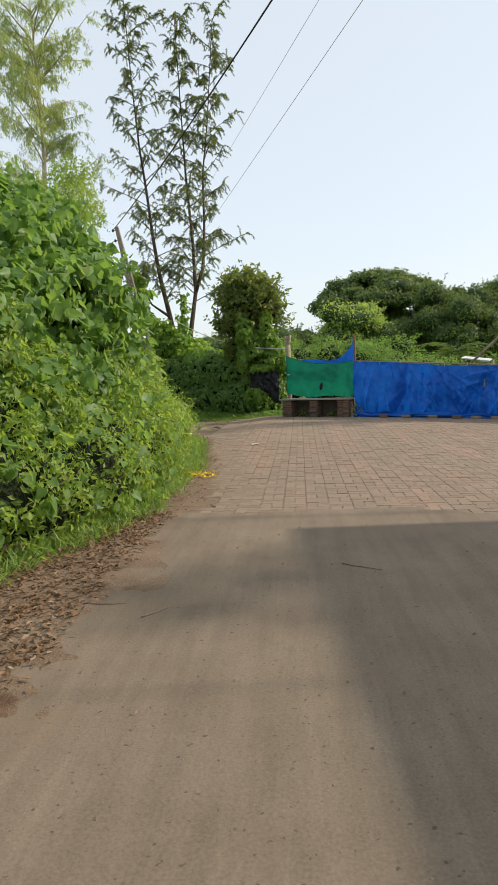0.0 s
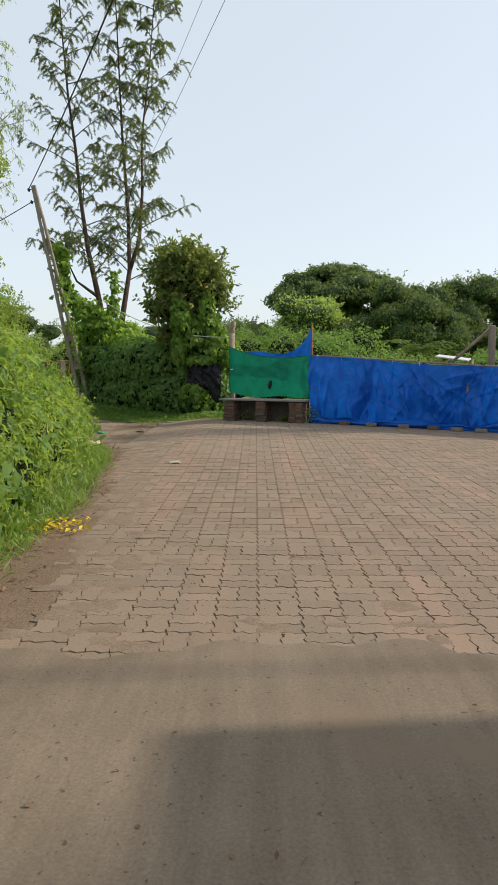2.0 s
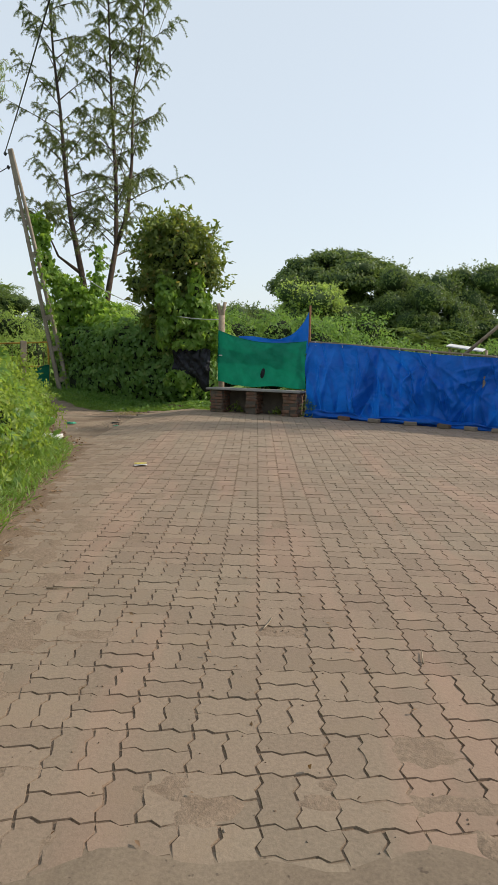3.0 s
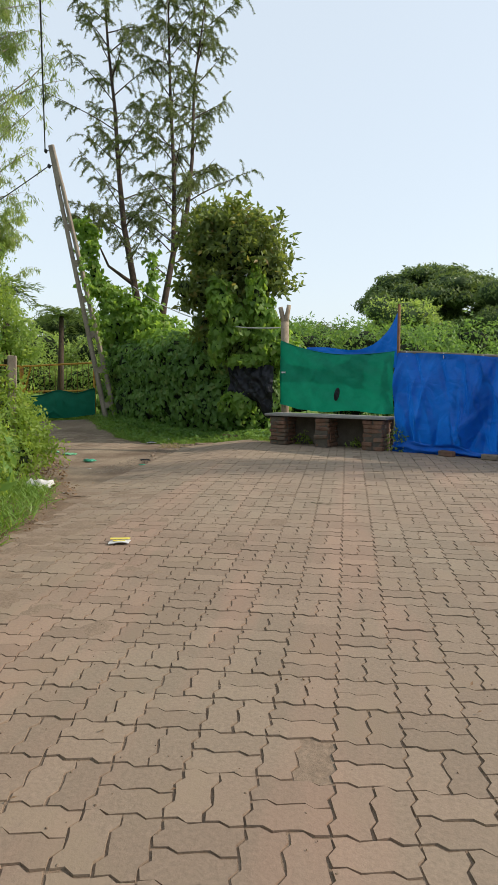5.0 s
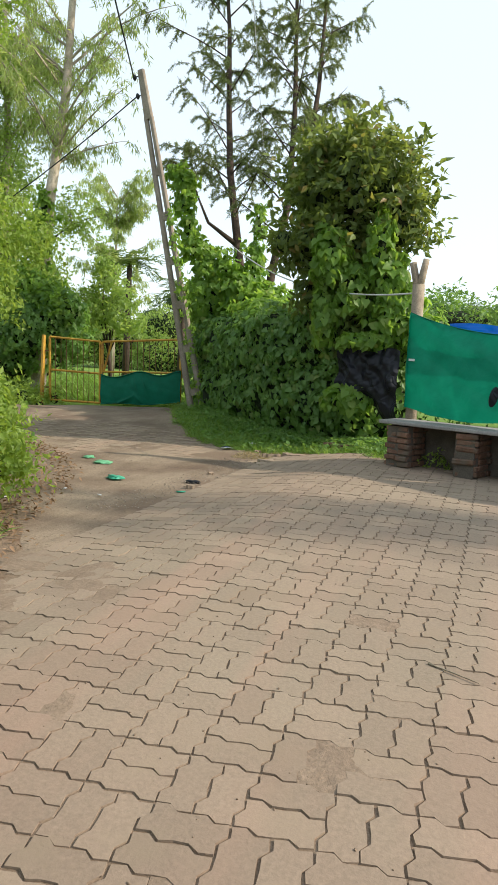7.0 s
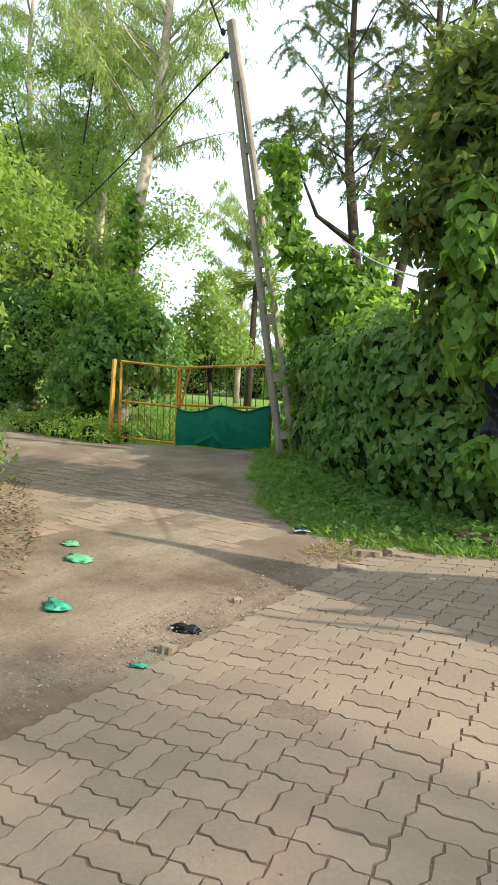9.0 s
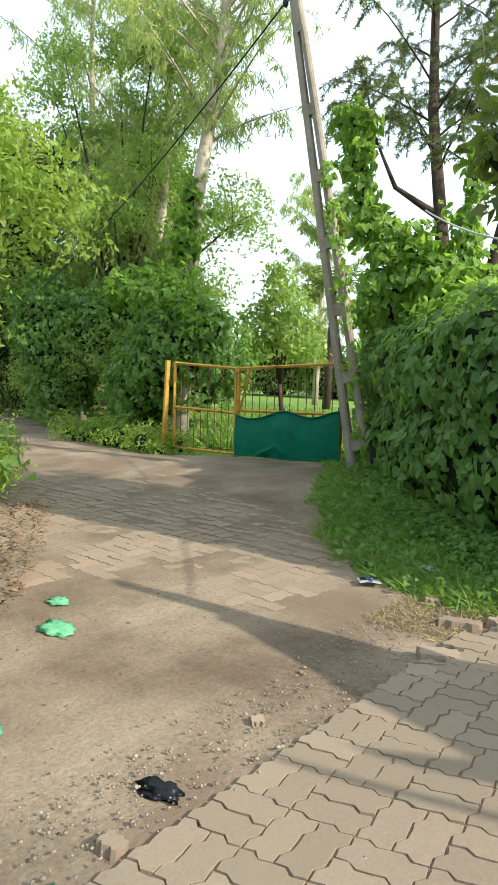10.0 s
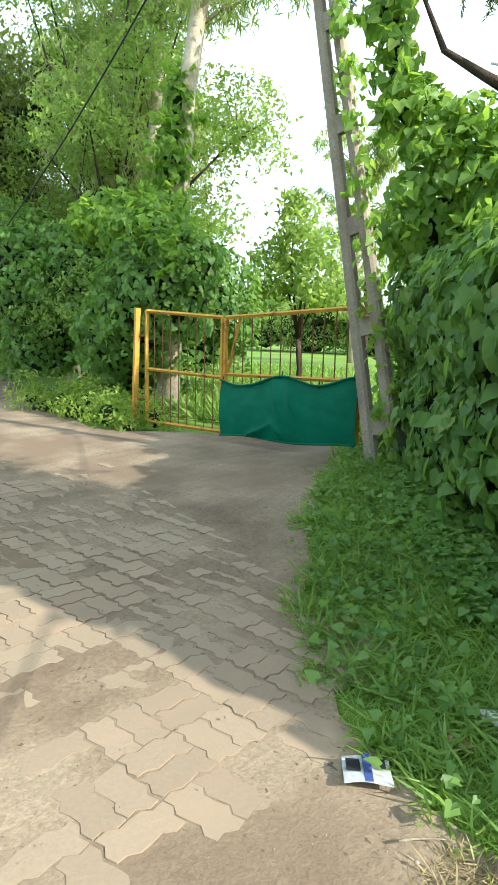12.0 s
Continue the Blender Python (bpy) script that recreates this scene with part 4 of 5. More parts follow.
# leafy trees and bushes round the gate
bl = np.concatenate([scatter_blobs(9, (-13.4, 28.6, 1.6), (3.0, 1.2, 1.0), (1.1, 1.0, 1.2), 31), scatter_blobs(5, (-11.0, 27.5, 2.1), (0.9, 0.6, 0.6), (0.7, 0.6, 0.8), 32)])
greenery("hedge", (-12.5, 28.0, 0.1), "vine-covered dark hedge beside the yellow gate", "hedge", bl, "heart", 0.13, 230, M_VINE, 0.68, 1.0, 0.5, 0.4)
# top blobs over the hedge carry the same sun-brightened leaf colour
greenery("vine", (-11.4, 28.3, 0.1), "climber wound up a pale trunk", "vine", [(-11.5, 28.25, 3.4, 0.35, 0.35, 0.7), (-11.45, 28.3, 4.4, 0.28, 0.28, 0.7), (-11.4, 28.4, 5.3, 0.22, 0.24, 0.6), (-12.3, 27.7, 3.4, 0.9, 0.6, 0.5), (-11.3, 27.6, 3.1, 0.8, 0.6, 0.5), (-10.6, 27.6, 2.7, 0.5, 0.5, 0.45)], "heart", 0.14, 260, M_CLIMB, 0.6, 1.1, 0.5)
greenery("tree", (-15.0, 29.5, 0.1), "leafy broad roadside tree with small leaves", "tree", scatter_blobs(33, (-15.2, 29.4, 6.0), (3.4, 1.8, 4.8), (1.0, 0.9, 0.8), 33), "ovate", 0.125, 150, M_FARLIGHT, 0, 0.5, 0.8, 0.7, lump=0.35, trunk=0.16)
greenery("tree", (-21, 30, 0.1), "dark leafy trees closing over the lane", "tree", scatter_blobs(30, (-23.0, 31, 4.6), (4.5, 3.5, 4.5), (1.9, 1.8, 1.7), 34), "ovate", 0.2, 50, M_DARKLEAF, 0.6, 0.5, 0.8, 0.5, lump=0.3)
greenery("tree", (-7.6, 19.3, 0.0), "leafy tree leaning out over the corner", "tree", np.concatenate([scatter_blobs(22, (-7.7, 20.8, 5.0), (1.2, 1.2, 2.8), (0.7, 0.7, 0.62), 35), scatter_blobs(8, (-7.6, 19.4, 1.6), (1.4, 0.7, 0.6), (0.9, 0.8, 0.9), 36)]), "ovate", 0.10, 300, M_BUSH, 0, 0.6, 0.8, 0.7, lump=0.3, trunk=0.1)
greenery("tree", (-11.6, 32.0, 0.1), "small light green tree in the field behind the gate", "tree", [(-11.8, 32.0, 4.3, 0.35, 0.35, 0.4), (-11.7, 32.0, 3.7, 0.55, 0.5, 0.45), (-12.3, 32.0, 3.1, 0.6, 0.5, 0.45), (-11.2, 32.0, 3.1, 0.6, 0.5, 0.45), (-12.6, 32.1, 2.4, 0.5, 0.5, 0.4), (-11.7, 31.9, 2.5, 0.7, 0.6, 0.5), (-10.8, 32.0, 2.3, 0.5, 0.5, 0.45)], "ovate", 0.18, 170, M_FARLIGHT, 0, 0.5, 0.8, 0.7, lump=0.35, trunk=0.08)
greenery("bush", (-16.0, 66.0, 0.1), "light green bushes at the field's far side", "bush", np.concatenate([scatter_blobs(16, (-14.0, 66.0, 2.0), (10.0, 2.0, 1.0), (2.0, 1.6, 1.5), 38), scatter_blobs(30, (-30, 64.0, 2.2), (18.0, 3.0, 1.5), (2.2, 1.8, 1.8), 40)]), "ovate", 0.26, 45, M_FARLIGHT, 0.7, 0.5, 0.8)
greenery("bush", (-10.9, 26.0, 0.1), "low green weeds at the gate post", "bush", scatter_blobs(16, (-11.6, 26.6, 0.2), (2.0, 0.45, 0.12), (0.4, 0.32, 0.3), 39), "ovate", 0.085, 300, M_BUSH, 0.4, 0.2, 0.8, 0.6, lump=0.5, shoots=1.2)

greenery("weeds", (1.7, 20.45, 0.15), "green weeds beside the bench pier", "weeds", [(1.72, 20.5, 0.3, 0.14, 0.12, 0.22), (0.0, 21.45, 0.22, 0.2, 0.1, 0.12), (1.0, 21.0, 0.2, 0.15, 0.1, 0.1)], "ovate", 0.06, 500, M_BUSH, 0, 0.3, 0.8)
# bushes behind the stall and the tarpaulin fence
greenery("bush", (0.8, 26.0, 0.15), "light green bushes behind the stall", "bush", np.concatenate([scatter_blobs(16, (0.6, 26.2, 1.5), (2.2, 1.2, 0.7), (0.8, 0.8, 0.8), 41), scatter_blobs(9, (0.2, 27.5, 2.0), (1.2, 0.8, 0.5), (0.5, 0.5, 0.5), 44)]), "ovate", 0.10, 240, M_VINE, 0.6, 0.6, 0.8, 0.45, lump=0.42)
greenery("bush", (6.0, 27.5, 0.15), "green bushes behind the blue tarpaulin", "bush", np.concatenate([scatter_blobs(16, (7.0, 28.5, 1.0), (5.0, 1.2, 0.5), (1.1, 1.0, 0.8), 42), scatter_blobs(8, (3.2, 26.8, 1.9), (1.0, 0.8, 0.5), (0.7, 0.7, 0.6), 43)]), "ovate", 0.11, 180, M_VINE, 0.6, 0.6, 0.8, 0.45, lump=0.42)


def umbrella_tree(base, top, radius, label, seed, material=None):
    r = np.random.default_rng(seed)
    n = 80
    a, q = r.uniform(0, 6.28, n), np.sqrt(r.random(n)) * radius
    bl = np.stack([base[0] + q * np.cos(a), base[1] + q * np.sin(a), top - 1.5 - 6.0 * (q / radius) ** 2 + r.uniform(-.5, .5, n) - (np.arange(n) % 2) * r.uniform(1, 10, n), r.uniform(1.9, 3.4, n), r.uniform(1.9, 3.4, n), r.uniform(1.0, 1.7, n)], 1)
    ob = thing("tree", base, label, "tree")
    p, nn = shell(bl, 16, 0.4, 0.28)
    part("crown", blades("crown", p, nn, np.full(len(p), 0.6), "ovate", material or M_FAR, 0.3, 0.8), ob, kind="stuff")
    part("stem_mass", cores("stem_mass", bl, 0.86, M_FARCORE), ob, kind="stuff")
    w = [tube([(base[0], base[1], 0), (base[0], base[1], top * 0.25)], [0.9, 0.7], 8)]
    for k in range(9):
        b = bl[k]
        w.append(tube([(base[0], base[1], top * 0.24), (base[0] * 0.5 + b[0] * 0.5, base[1] * 0.5 + b[1] * 0.5, top * 0.55), (b[0], b[1], b[2])], [0.3, 0.18, 0.05], 6))
    part("trunk", tubes("trunk", w, M_BARKD), ob)


umbrella_tree((14.0, 118, 0.1), 19.6, 10.6, "broad umbrella-crowned dark rain tree far off", 51)
for k, (x, y, top, wide) in enumerate([(7.4, 98, 11.6, 3.0), (27, 104, 15.4, 7.5), (40, 108, 16.2, 8.5), (56, 112, 16.5, 9), (20, 100, 11.5, 10), (33, 100, 8.5, 12), (-3, 105, 9.0, 6), (-6, 75, 6.5, 5), (-16, 80, 7.5, 6), (-26, 70, 8.5, 6)]):
    q = 1.8 if k < 7 else 1.0
    bl = scatter_blobs(46, (x, y, top * 0.48), (wide, 2.0 * q, top * 0.40), (1.2 * q, 1.2 * q, 0.9 * q), 60 + k)
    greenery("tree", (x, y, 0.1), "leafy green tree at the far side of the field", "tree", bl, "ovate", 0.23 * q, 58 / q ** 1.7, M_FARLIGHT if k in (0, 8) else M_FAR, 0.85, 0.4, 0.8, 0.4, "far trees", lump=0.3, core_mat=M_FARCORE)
far = np.concatenate([scatter_blobs(60, (0, 150, 3.0), (110, 6, 1.0), (7, 4, 3.2), 71), scatter_blobs(40, (-110, 40, 3.0), (6, 80, 1.0), (4, 7, 3.5), 72), scatter_blobs(30, (100, 40, 3), (6, 80, 1), (4, 7, 3.5), 73), scatter_blobs(30, (0, -60, 3), (100, 6, 1), (7, 4, 3.5), 74)])
greenery("far_woods", (0, 120, 0), "distant belt of green woods", "woods", far, "ovate", 0.9, 3.0, M_FAR, 0.9, 0.4, 0.8, kind="stuff", shoots=0)


def palm(base, height, seed):
    r = random.Random(seed)
    ob = thing("palm_tree", base, "slender palm with arching fronds far off", "palm")
    top = Vector((base[0] + 0.2, base[1], height))
    part("trunk", tubes("trunk", [tube([base, ((base[0] + top.x) / 2, base[1], height / 2), top], [0.22, 0.17, 0.14])], M_BARKD), ob)
    for k in range(22):
        a, up = k * 2.4, r.uniform(-0.2, 1.2)
        rib = limb(r, top, (math.cos(a), math.sin(a), up), r.uniform(1.7, 2.4), -0.16, 8)
        pts, ways = [], []
        for i in range(1, 9):
            for s in (-1, 1):
                for q in (0.2, 0.7):
                    pts.append(rib[i - 1].lerp(rib[i], q)[:])
                    w = (rib[i] - rib[i - 1]).normalized()
                    ways.append((w * 0.7 + w.cross(Vector((0, 0, 1))) * s + Vector((0, 0, -0.15)))[:])
        p = np.array(pts)
        part("frond", blades("frond", p, np.tile([0, 0, 1.0], (len(p), 1)), np.full(len(p), 0.55), "lance", M_FAR, 0.1, 0.2, np.array(ways)), ob)


palm((-19.5, 46, 0.1), 6.6, 3)
palm((-17.0, 48, 0.1), 5.2, 4)
palm((9.0, 40, 0.1), 2.6, 5)


# ---- utility pole and cables ----
def utility_pole():
    foot, top = Vector((-5.5, 26.15, 0.05)), Vector((-7.05, 26.05, 7.55))
    ob = thing("utility_pole", foot, "leaning two-legged concrete utility pole with cross rungs", "utility pole")
    d = (top - foot).normalized()
    side = (Vector((1, 0, 0)) - d * d.x).normalized()
    face = d.cross(side)
    L = (top - foot).length

    def bar(a, b, w0, w1, t0, t1, s0, s1):
        """A bevelled bar between two heights along the pole."""
        vs = []
        for q, w, t, s in ((a, w0, t0, s0), (b, w1, t1, s1)):
            c = foot + d * q + side * s
            k = 0.22 * min(w, t)
            x, y = w / 2, t / 2
            vs += [c + side * i + face * j for i, j in ((k - x, -y), (x - k, -y), (x, k - y), (x, y - k), (x - k, y), (k - x, y), (-x, y - k), (-x, k - y))]
        return vs, [(i, (i + 1) % 8, 8 + (i + 1) % 8, 8 + i) for i in range(8)] + [tuple(range(8))[::-1], tuple(range(8, 16))]
    gap = lambda q: 0.145 - 0.0125 * q
    for sgn in (-1, 1):
        part("leg", raw("leg", *bar(-0.1, L - 1.0, 0.13, 0.09, 0.12, 0.10, sgn * gap(0), sgn * gap(L - 1.0)), M_POLE), ob)
    part("head", raw("head", *bar(L - 1.05, L, 0.2, 0.15, 0.105, 0.10, 0, 0), M_POLE), ob)
    for k in range(6):
        q = 0.55 + k * 0.97
        part("rung", raw("rung", *bar(q, q + 0.17, 2 * gap(q) - 0.06, 2 * gap(q) - 0.06, 0.07, 0.07, 0, 0), M_POLE), ob)
    for q, s in ((L - 0.1, -0.13), (L - 0.5, -0.13)):
        c = foot + d * q + side * s
        part("insulator", tubes("insulator", [tube([c + side * 0.1, c, c - side * 0.04], [0.012, 0.012, 0.012], 6), tube([c - side * 0.05 - d * 0.06, c - side * 0.05 - d * 0.02, c - side * 0.05 + d * 0.02, c - side * 0.05 + d * 0.06], [0.02, 0.045, 0.045, 0.02], 8)], M_WIRE), ob)
    return foot + d * (L - 0.1) - side * 0.2, foot + d * (L - 0.5) - side * 0.2


def cable(a, b, sag, radius, label, material, name="cable"):
    a, b = Vector(a), Vector(b)
    pts = [a.lerp(b, i / 24) - Vector((0, 0, sag * 4 * (i / 24) * (1 - i / 24))) for i in range(25)]
    return tagged(new(name, tubes(name, [tube(pts, radius, 5)], material)), label, "cable")


p_top, p_low = utility_pole()
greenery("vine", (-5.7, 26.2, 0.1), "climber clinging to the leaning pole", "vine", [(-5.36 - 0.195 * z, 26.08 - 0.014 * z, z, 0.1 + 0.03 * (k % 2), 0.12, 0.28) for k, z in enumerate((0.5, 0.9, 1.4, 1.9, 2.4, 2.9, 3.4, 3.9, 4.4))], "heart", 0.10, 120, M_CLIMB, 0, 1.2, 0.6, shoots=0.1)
cable(p_top, (3.8, 2.6, 8.2), 0.35, 0.016, "thick black overhead cable from the pole", M_WIRE)
cable((-5.0, 28.4, 6.3), (3.0, 3.9, 6.9), 0.0, 0.005, "thin pale overhead wire strung over the lane", M_PALEWIRE)
cable((-4.4, 29.2, 8.9), (3.0, 4.5, 8.0), 0.0, 0.005, "thin pale overhead wire strung over the lane", M_PALEWIRE)
cable(p_low, (-17, 27.5, 3.2), 0.3, 0.014, "thin black cable sagging into the trees", M_WIRE)
cable((-5.0, 26.6, 3.9), (-0.4, 21.9, 2.4), 0.35, 0.012, "pale cable strung from tree to post", M_PALEWIRE)


# ---- gate ----
def gate():
    z0 = 0.14
    ob = thing("gate", (-8.4, 26.7, z0), "rusty yellow two-leaf steel gate with thin bars", "gate")
    A, B, C = Vector((-9.75, 26.45, 0)), Vector((-8.45, 26.7, 0)), Vector((-6.15, 26.5, 0))

    def bar(name, p, q, r, material, n=6):
        part(name, tubes(name, [tube([p, q], r, n)], material, False), ob)
    up = lambda p, z: Vector((p.x, p.y, z))
    bar("post", up(A, z0 - 0.1) - Vector((0.2, 0.08, 0)), up(A, 1.84) - Vector((0.13, 0.06, 0)), 0.05, M_YELLOW, 4)
    for z in (0.55, 1.45):
        bar("hinge", up(A, z) - Vector((0.24, 0.09, 0)), up(A, z), 0.018, M_RUST, 6)
    for P, Q, t0, t1, rise, n in ((A, B, 1.8, 1.72, 0.0, 9), (B + Vector((0.06, 0, 0)), C, 1.72, 1.82, 0.16, 13)):
        lo0, lo1 = z0 + 0.1, z0 + 0.08 + rise
        loop = [(up(P, lo0), up(P, t0)), (up(P, t0), up(Q, t1)), (up(Q, t1), up(Q, lo1)), (up(Q, lo1), up(P, lo0))]
        leaf = part("gate_leaf", tubes("gate_leaf", [tube(e, 0.032 if k % 2 == 0 else 0.026, 4) for k, e in enumerate(loop)], M_YELLOW, False), ob, "welded yellow frame")
        mid = (up(P, z0 + 0.85), up(Q, z0 + 0.80 + rise * 0.7))
        part("rail", tubes("rail", [tube(mid, 0.026, 4)], M_YELLOW, False), leaf)
        for i in range(1, n):
            p = P.lerp(Q, i / n)
            part("bar", tubes("bar", [tube([up(p, lo0 + (lo1 - lo0) * i / n), up(p, t0 + (t1 - t0) * i / n)], 0.008, 5)], M_RUST, False), leaf, "thin rusty bar")
        if rise:
            part("brace", tubes("brace", [tube([up(B, z0 + 0.85) + Vector((0.1, 0, 0)), up(B, 1.72) + Vector((0.32, 0, 0))], 0.028, 4)], M_YELLOW, False), leaf)


gate()


def cloth(name, corner, right, across, n, m, folds, seed, top_line, low_line, bulge=0.05, creases=0):
    """Hanging sheet: from corner along right (horizontal), heights by the two lines."""
    vs, fs = [], []
    r = np.random.default_rng(seed)
    ph = r.uniform(0, 6.28, 6)
    R = Vector(right)
    N = Vector((R.y, -R.x, 0)).normalized()
    # creases: start along the sheet and up it, slant, reach, width, depth
    lines = [(r.uniform(0, R.length), r.uniform(0.1, 1.3), r.normal(0, 0.55), r.uniform(0.3, 1.0), r.uniform(0.03, 0.10), r.uniform(0.4, 1.0) * r.choice((1, 1, -1))) for k in range(creases)]
    L = np.array(lines).T if lines else None
    for i in range(n + 1):
        u = i / n
        for j in range(m + 1):
            w = j / m
            z = low_line(u) + (top_line(u) - low_line(u)) * w
            off = bulge * math.sin(math.pi * w) * (0.6 + 0.4 * math.sin(3 * u + ph[0]))
            off += folds * (math.sin(u * 17 + w * 5 + ph[1]) * 0.4 + math.sin(u * 31 - w * 9 + ph[2]) * 0.3 + math.sin(w * 13 + u * 8 + ph[3]) * 0.35 + abs(math.sin(u * 11 + w * 12 + ph[4])) * 0.5)
            s3 = np.array([u * R.length, w * 1.3, 0.3 * seed])
            off += folds * (0.9 * (0.5 - abs(float(wob(s3, 2.6)))) + 0.5 * (0.4 - abs(float(wob(s3 + 5.0, 6.0)))))
            if L is not None:
                a, b = u * R.length - L[0], w * 1.5 - L[1]
                d = np.abs(a * np.cos(L[2]) - b * np.sin(L[2])) / L[4]
                e = np.abs(a * np.sin(L[2]) + b * np.cos(L[2])) / L[3]
                off += float((0.1 * L[5] * np.exp(-d) * np.exp(-e ** 2 * 2)).sum())
            p = Vector(corner) + R * u + N * off
            vs.append((p.x, p.y, z))
    for i in range(n):
        for j in range(m):
            a = i * (m + 1) + j
            fs.append((a, a + m + 1, a + m + 2, a + 1))
    return raw(name, vs, fs, across, True)


gate_net = thing("shade_net", (-8.35, 26.6, 0.1), "dark green shade net tied to the lower gate", "shade net")
gate_top = lambda u: 0.93 + 0.05 * math.cos(u * 12.5) + 0.12 * u - 0.08 * math.exp(-60 * (u - 0.08) ** 2)
gate_low = lambda u: 0.2 + 0.16 * u + 0.02 * math.sin(u * 8)
part("net_sheet", cloth("net_sheet", (-8.35, 26.6, 0), (2.25, -0.17, 0), M_DKGREEN, 90, 30, 0.006, 3, gate_top, gate_low, 0.05, 4), gate_net)
for nm, line in (("top_cord", gate_top), ("lower_hem", gate_low)):
    part(nm, tubes(nm, [tube([(-8.35 + 2.25 * i / 40, 26.575 - 0.17 * i / 40, line(i / 40)) for i in range(41)], 0.014, 6)], M_DKGREEN), gate_net, "rolled edge of the net")
for u in (0.02, 0.26, 0.5, 0.76, 0.98):
    part("tie", tubes("tie", [tube([(-8.35 + 2.25 * u, 26.57 - 0.17 * u, gate_top(u) - 0.03), (-8.35 + 2.25 * u, 26.6 - 0.17 * u, gate_top(u) + 0.06)], 0.008, 5)], M_WIRE), gate_net)


# ---- stall: bench, net, tarpaulin fence ----
BX = Vector((2.13, -0.98, 0)).normalized()
BN = Vector((-BX.y, BX.x, 0))
B0 = Vector((-0.62, 21.38, 0.15))
YAW = math.degrees(math.atan2(BX.y, BX.x))


def at_bench(u, v, z):
    p = B0 + BX * u + BN * v
    return pose(p.x, p.y, p.z + z, 0, 0, YAW)


def brick_pier(u, width, seed, courses=7):
    r = random.Random(seed)
    c = at_bench(u, 0.22, 0)
    ob = thing("brick_pier", c.translation, "rough weathered red brick pier under the bench", "pier", "piers of the bench")
    part("mortar", box("mortar", (width - 0.03, 0.41, 0.53), M_MORTAR, at_bench(u, 0.22, 0.262), 0.004), ob)
    me = box("brick", (0.21, 0.10, 0.066), M_BRICK, None, 0.012, 0.006, seed)
    n = max(1, round(width / 0.22))
    for k in range(courses):
        z = 0.04 + k * 0.0755
        for i in range(n):
            for v in (0.052, 0.388):
                b = new("brick", me)
                under(b, ob)
                b.matrix_basis = at_bench(u - width / 2 + (i + 0.5) * width / n + r.uniform(-0.022, 0.022), v + r.uniform(-0.028, 0.02), z) @ pose(0, 0, 0, r.uniform(-4, 4), r.uniform(-4, 4), r.uniform(-8, 8)) @ Matrix.Diagonal((width / n / 0.22, 1, 1, 1))
        for s in (-1, 1):
            b = new("brick", me)
            under(b, ob)
            b.matrix_basis = at_bench(u + s * (width / 2 - 0.04), 0.22 + r.uniform(-0.01, 0.01), z) @ pose(0, 0, 0, 0, 0, 90 + r.uniform(-4, 4))


brick_pier(0.2, 0.34, 1)
brick_pier(1.12, 0.28, 2)
brick_pier(2.12, 0.36, 3)
slab = tagged(new("bench_slab", box("bench_slab", (2.46, 0.52, 0.045), M_SLAB, at_bench(1.16, 0.22, 0.566), 0.01, 0.003)), "long grey stone slab seat on brick piers", "bench")
# added panel: its dark colour stands for the shade between the piers
back = thing("board", at_bench(1.1, 0.46, 0).translation, "added dark panel for the shade under the bench", "board")
part("board", box("board", (2.36, 0.03, 0.55), M_MORTAR, at_bench(1.16, 0.465, 0.272), 0.004), back)


def stake(name, pts, rad, label, material, category="post"):
    ob = tagged(new(name, tubes(name, [tube(pts, rad, 9)], material)), label, category)
    return ob


ob = thing("wooden_post", (-0.36, 21.8, 0.15), "weathered forked wooden post", "post")
part("post", tubes("post", [tube([(-0.33, 21.8, 0.12), (-0.35, 21.8, 1.2), (-0.36, 21.8, 2.5)], [0.075, 0.075, 0.08], 9)], M_WOOD), ob)
part("fork", tubes("fork", [tube([(-0.36, 21.8, 2.4), (-0.45, 21.8, 2.78)], [0.05, 0.045], 8), tube([(-0.36, 21.8, 2.4), (-0.28, 21.78, 2.82)], [0.055, 0.04], 8)], M_WOOD), ob)
stake("wooden_post", [(1.76, 20.72, 0.1), (1.74, 20.74, 1.5), (1.73, 20.75, 2.7)], [0.035, 0.03, 0.025], "thin upright stick holding up the tarpaulin", M_RUST)
L0, L1 = Vector((-0.42, 21.7, 0)), Vector((1.68, 20.7, 0))
net = thing("shade_net", L0, "bright green shade net stretched behind the bench", "shade net")
net_top = lambda u: 2.08 - 0.2 * u - 0.13 * math.sin(math.pi * u) + 0.05 * (1 - u) ** 6
part("net_sheet", cloth("net_sheet", L0, L1 - L0, M_GREEN, 110, 46, 0.022, 5, net_top, lambda u: 0.80 + 0.02 * math.sin(u * 12) + 0.10 * max(0, 1 - u * 6), 0.07), net)
# strip added to block sun leaking between the net and the post
part("net_edge", cloth("net_edge", L0 + Vector((0.0, 0.12, 0)), (0.0, -0.2, 0), M_GREEN, 10, 30, 0.004, 15, lambda u: 2.1, lambda u: 0.9, 0.0), net, "added net strip closing the sunlit gap at the post")
part("top_cord", tubes("top_cord", [tube([(*(L0.lerp(L1, i / 20))[:2], net_top(i / 20)) for i in range(21)], 0.008, 5)], M_DKGREEN), net, "folded dark green upper edge")
# hole in the net, made as a flattened black oval in front of it
c = L0.lerp(L1, 0.55) + Vector((-0.06, -0.12, 1.12))
bm = bmesh.new()
bmesh.ops.create_uvsphere(bm, u_segments=16, v_segments=10, radius=1.0, matrix=pose(c.x, c.y, c.z, 0, 12, -25) @ Matrix.Diagonal((0.055, 0.012, 0.125, 1)))
me = bpy.data.meshes.new("dark_patch")
bm.to_mesh(me)
bm.free()
me.materials.append(M_BLACK)
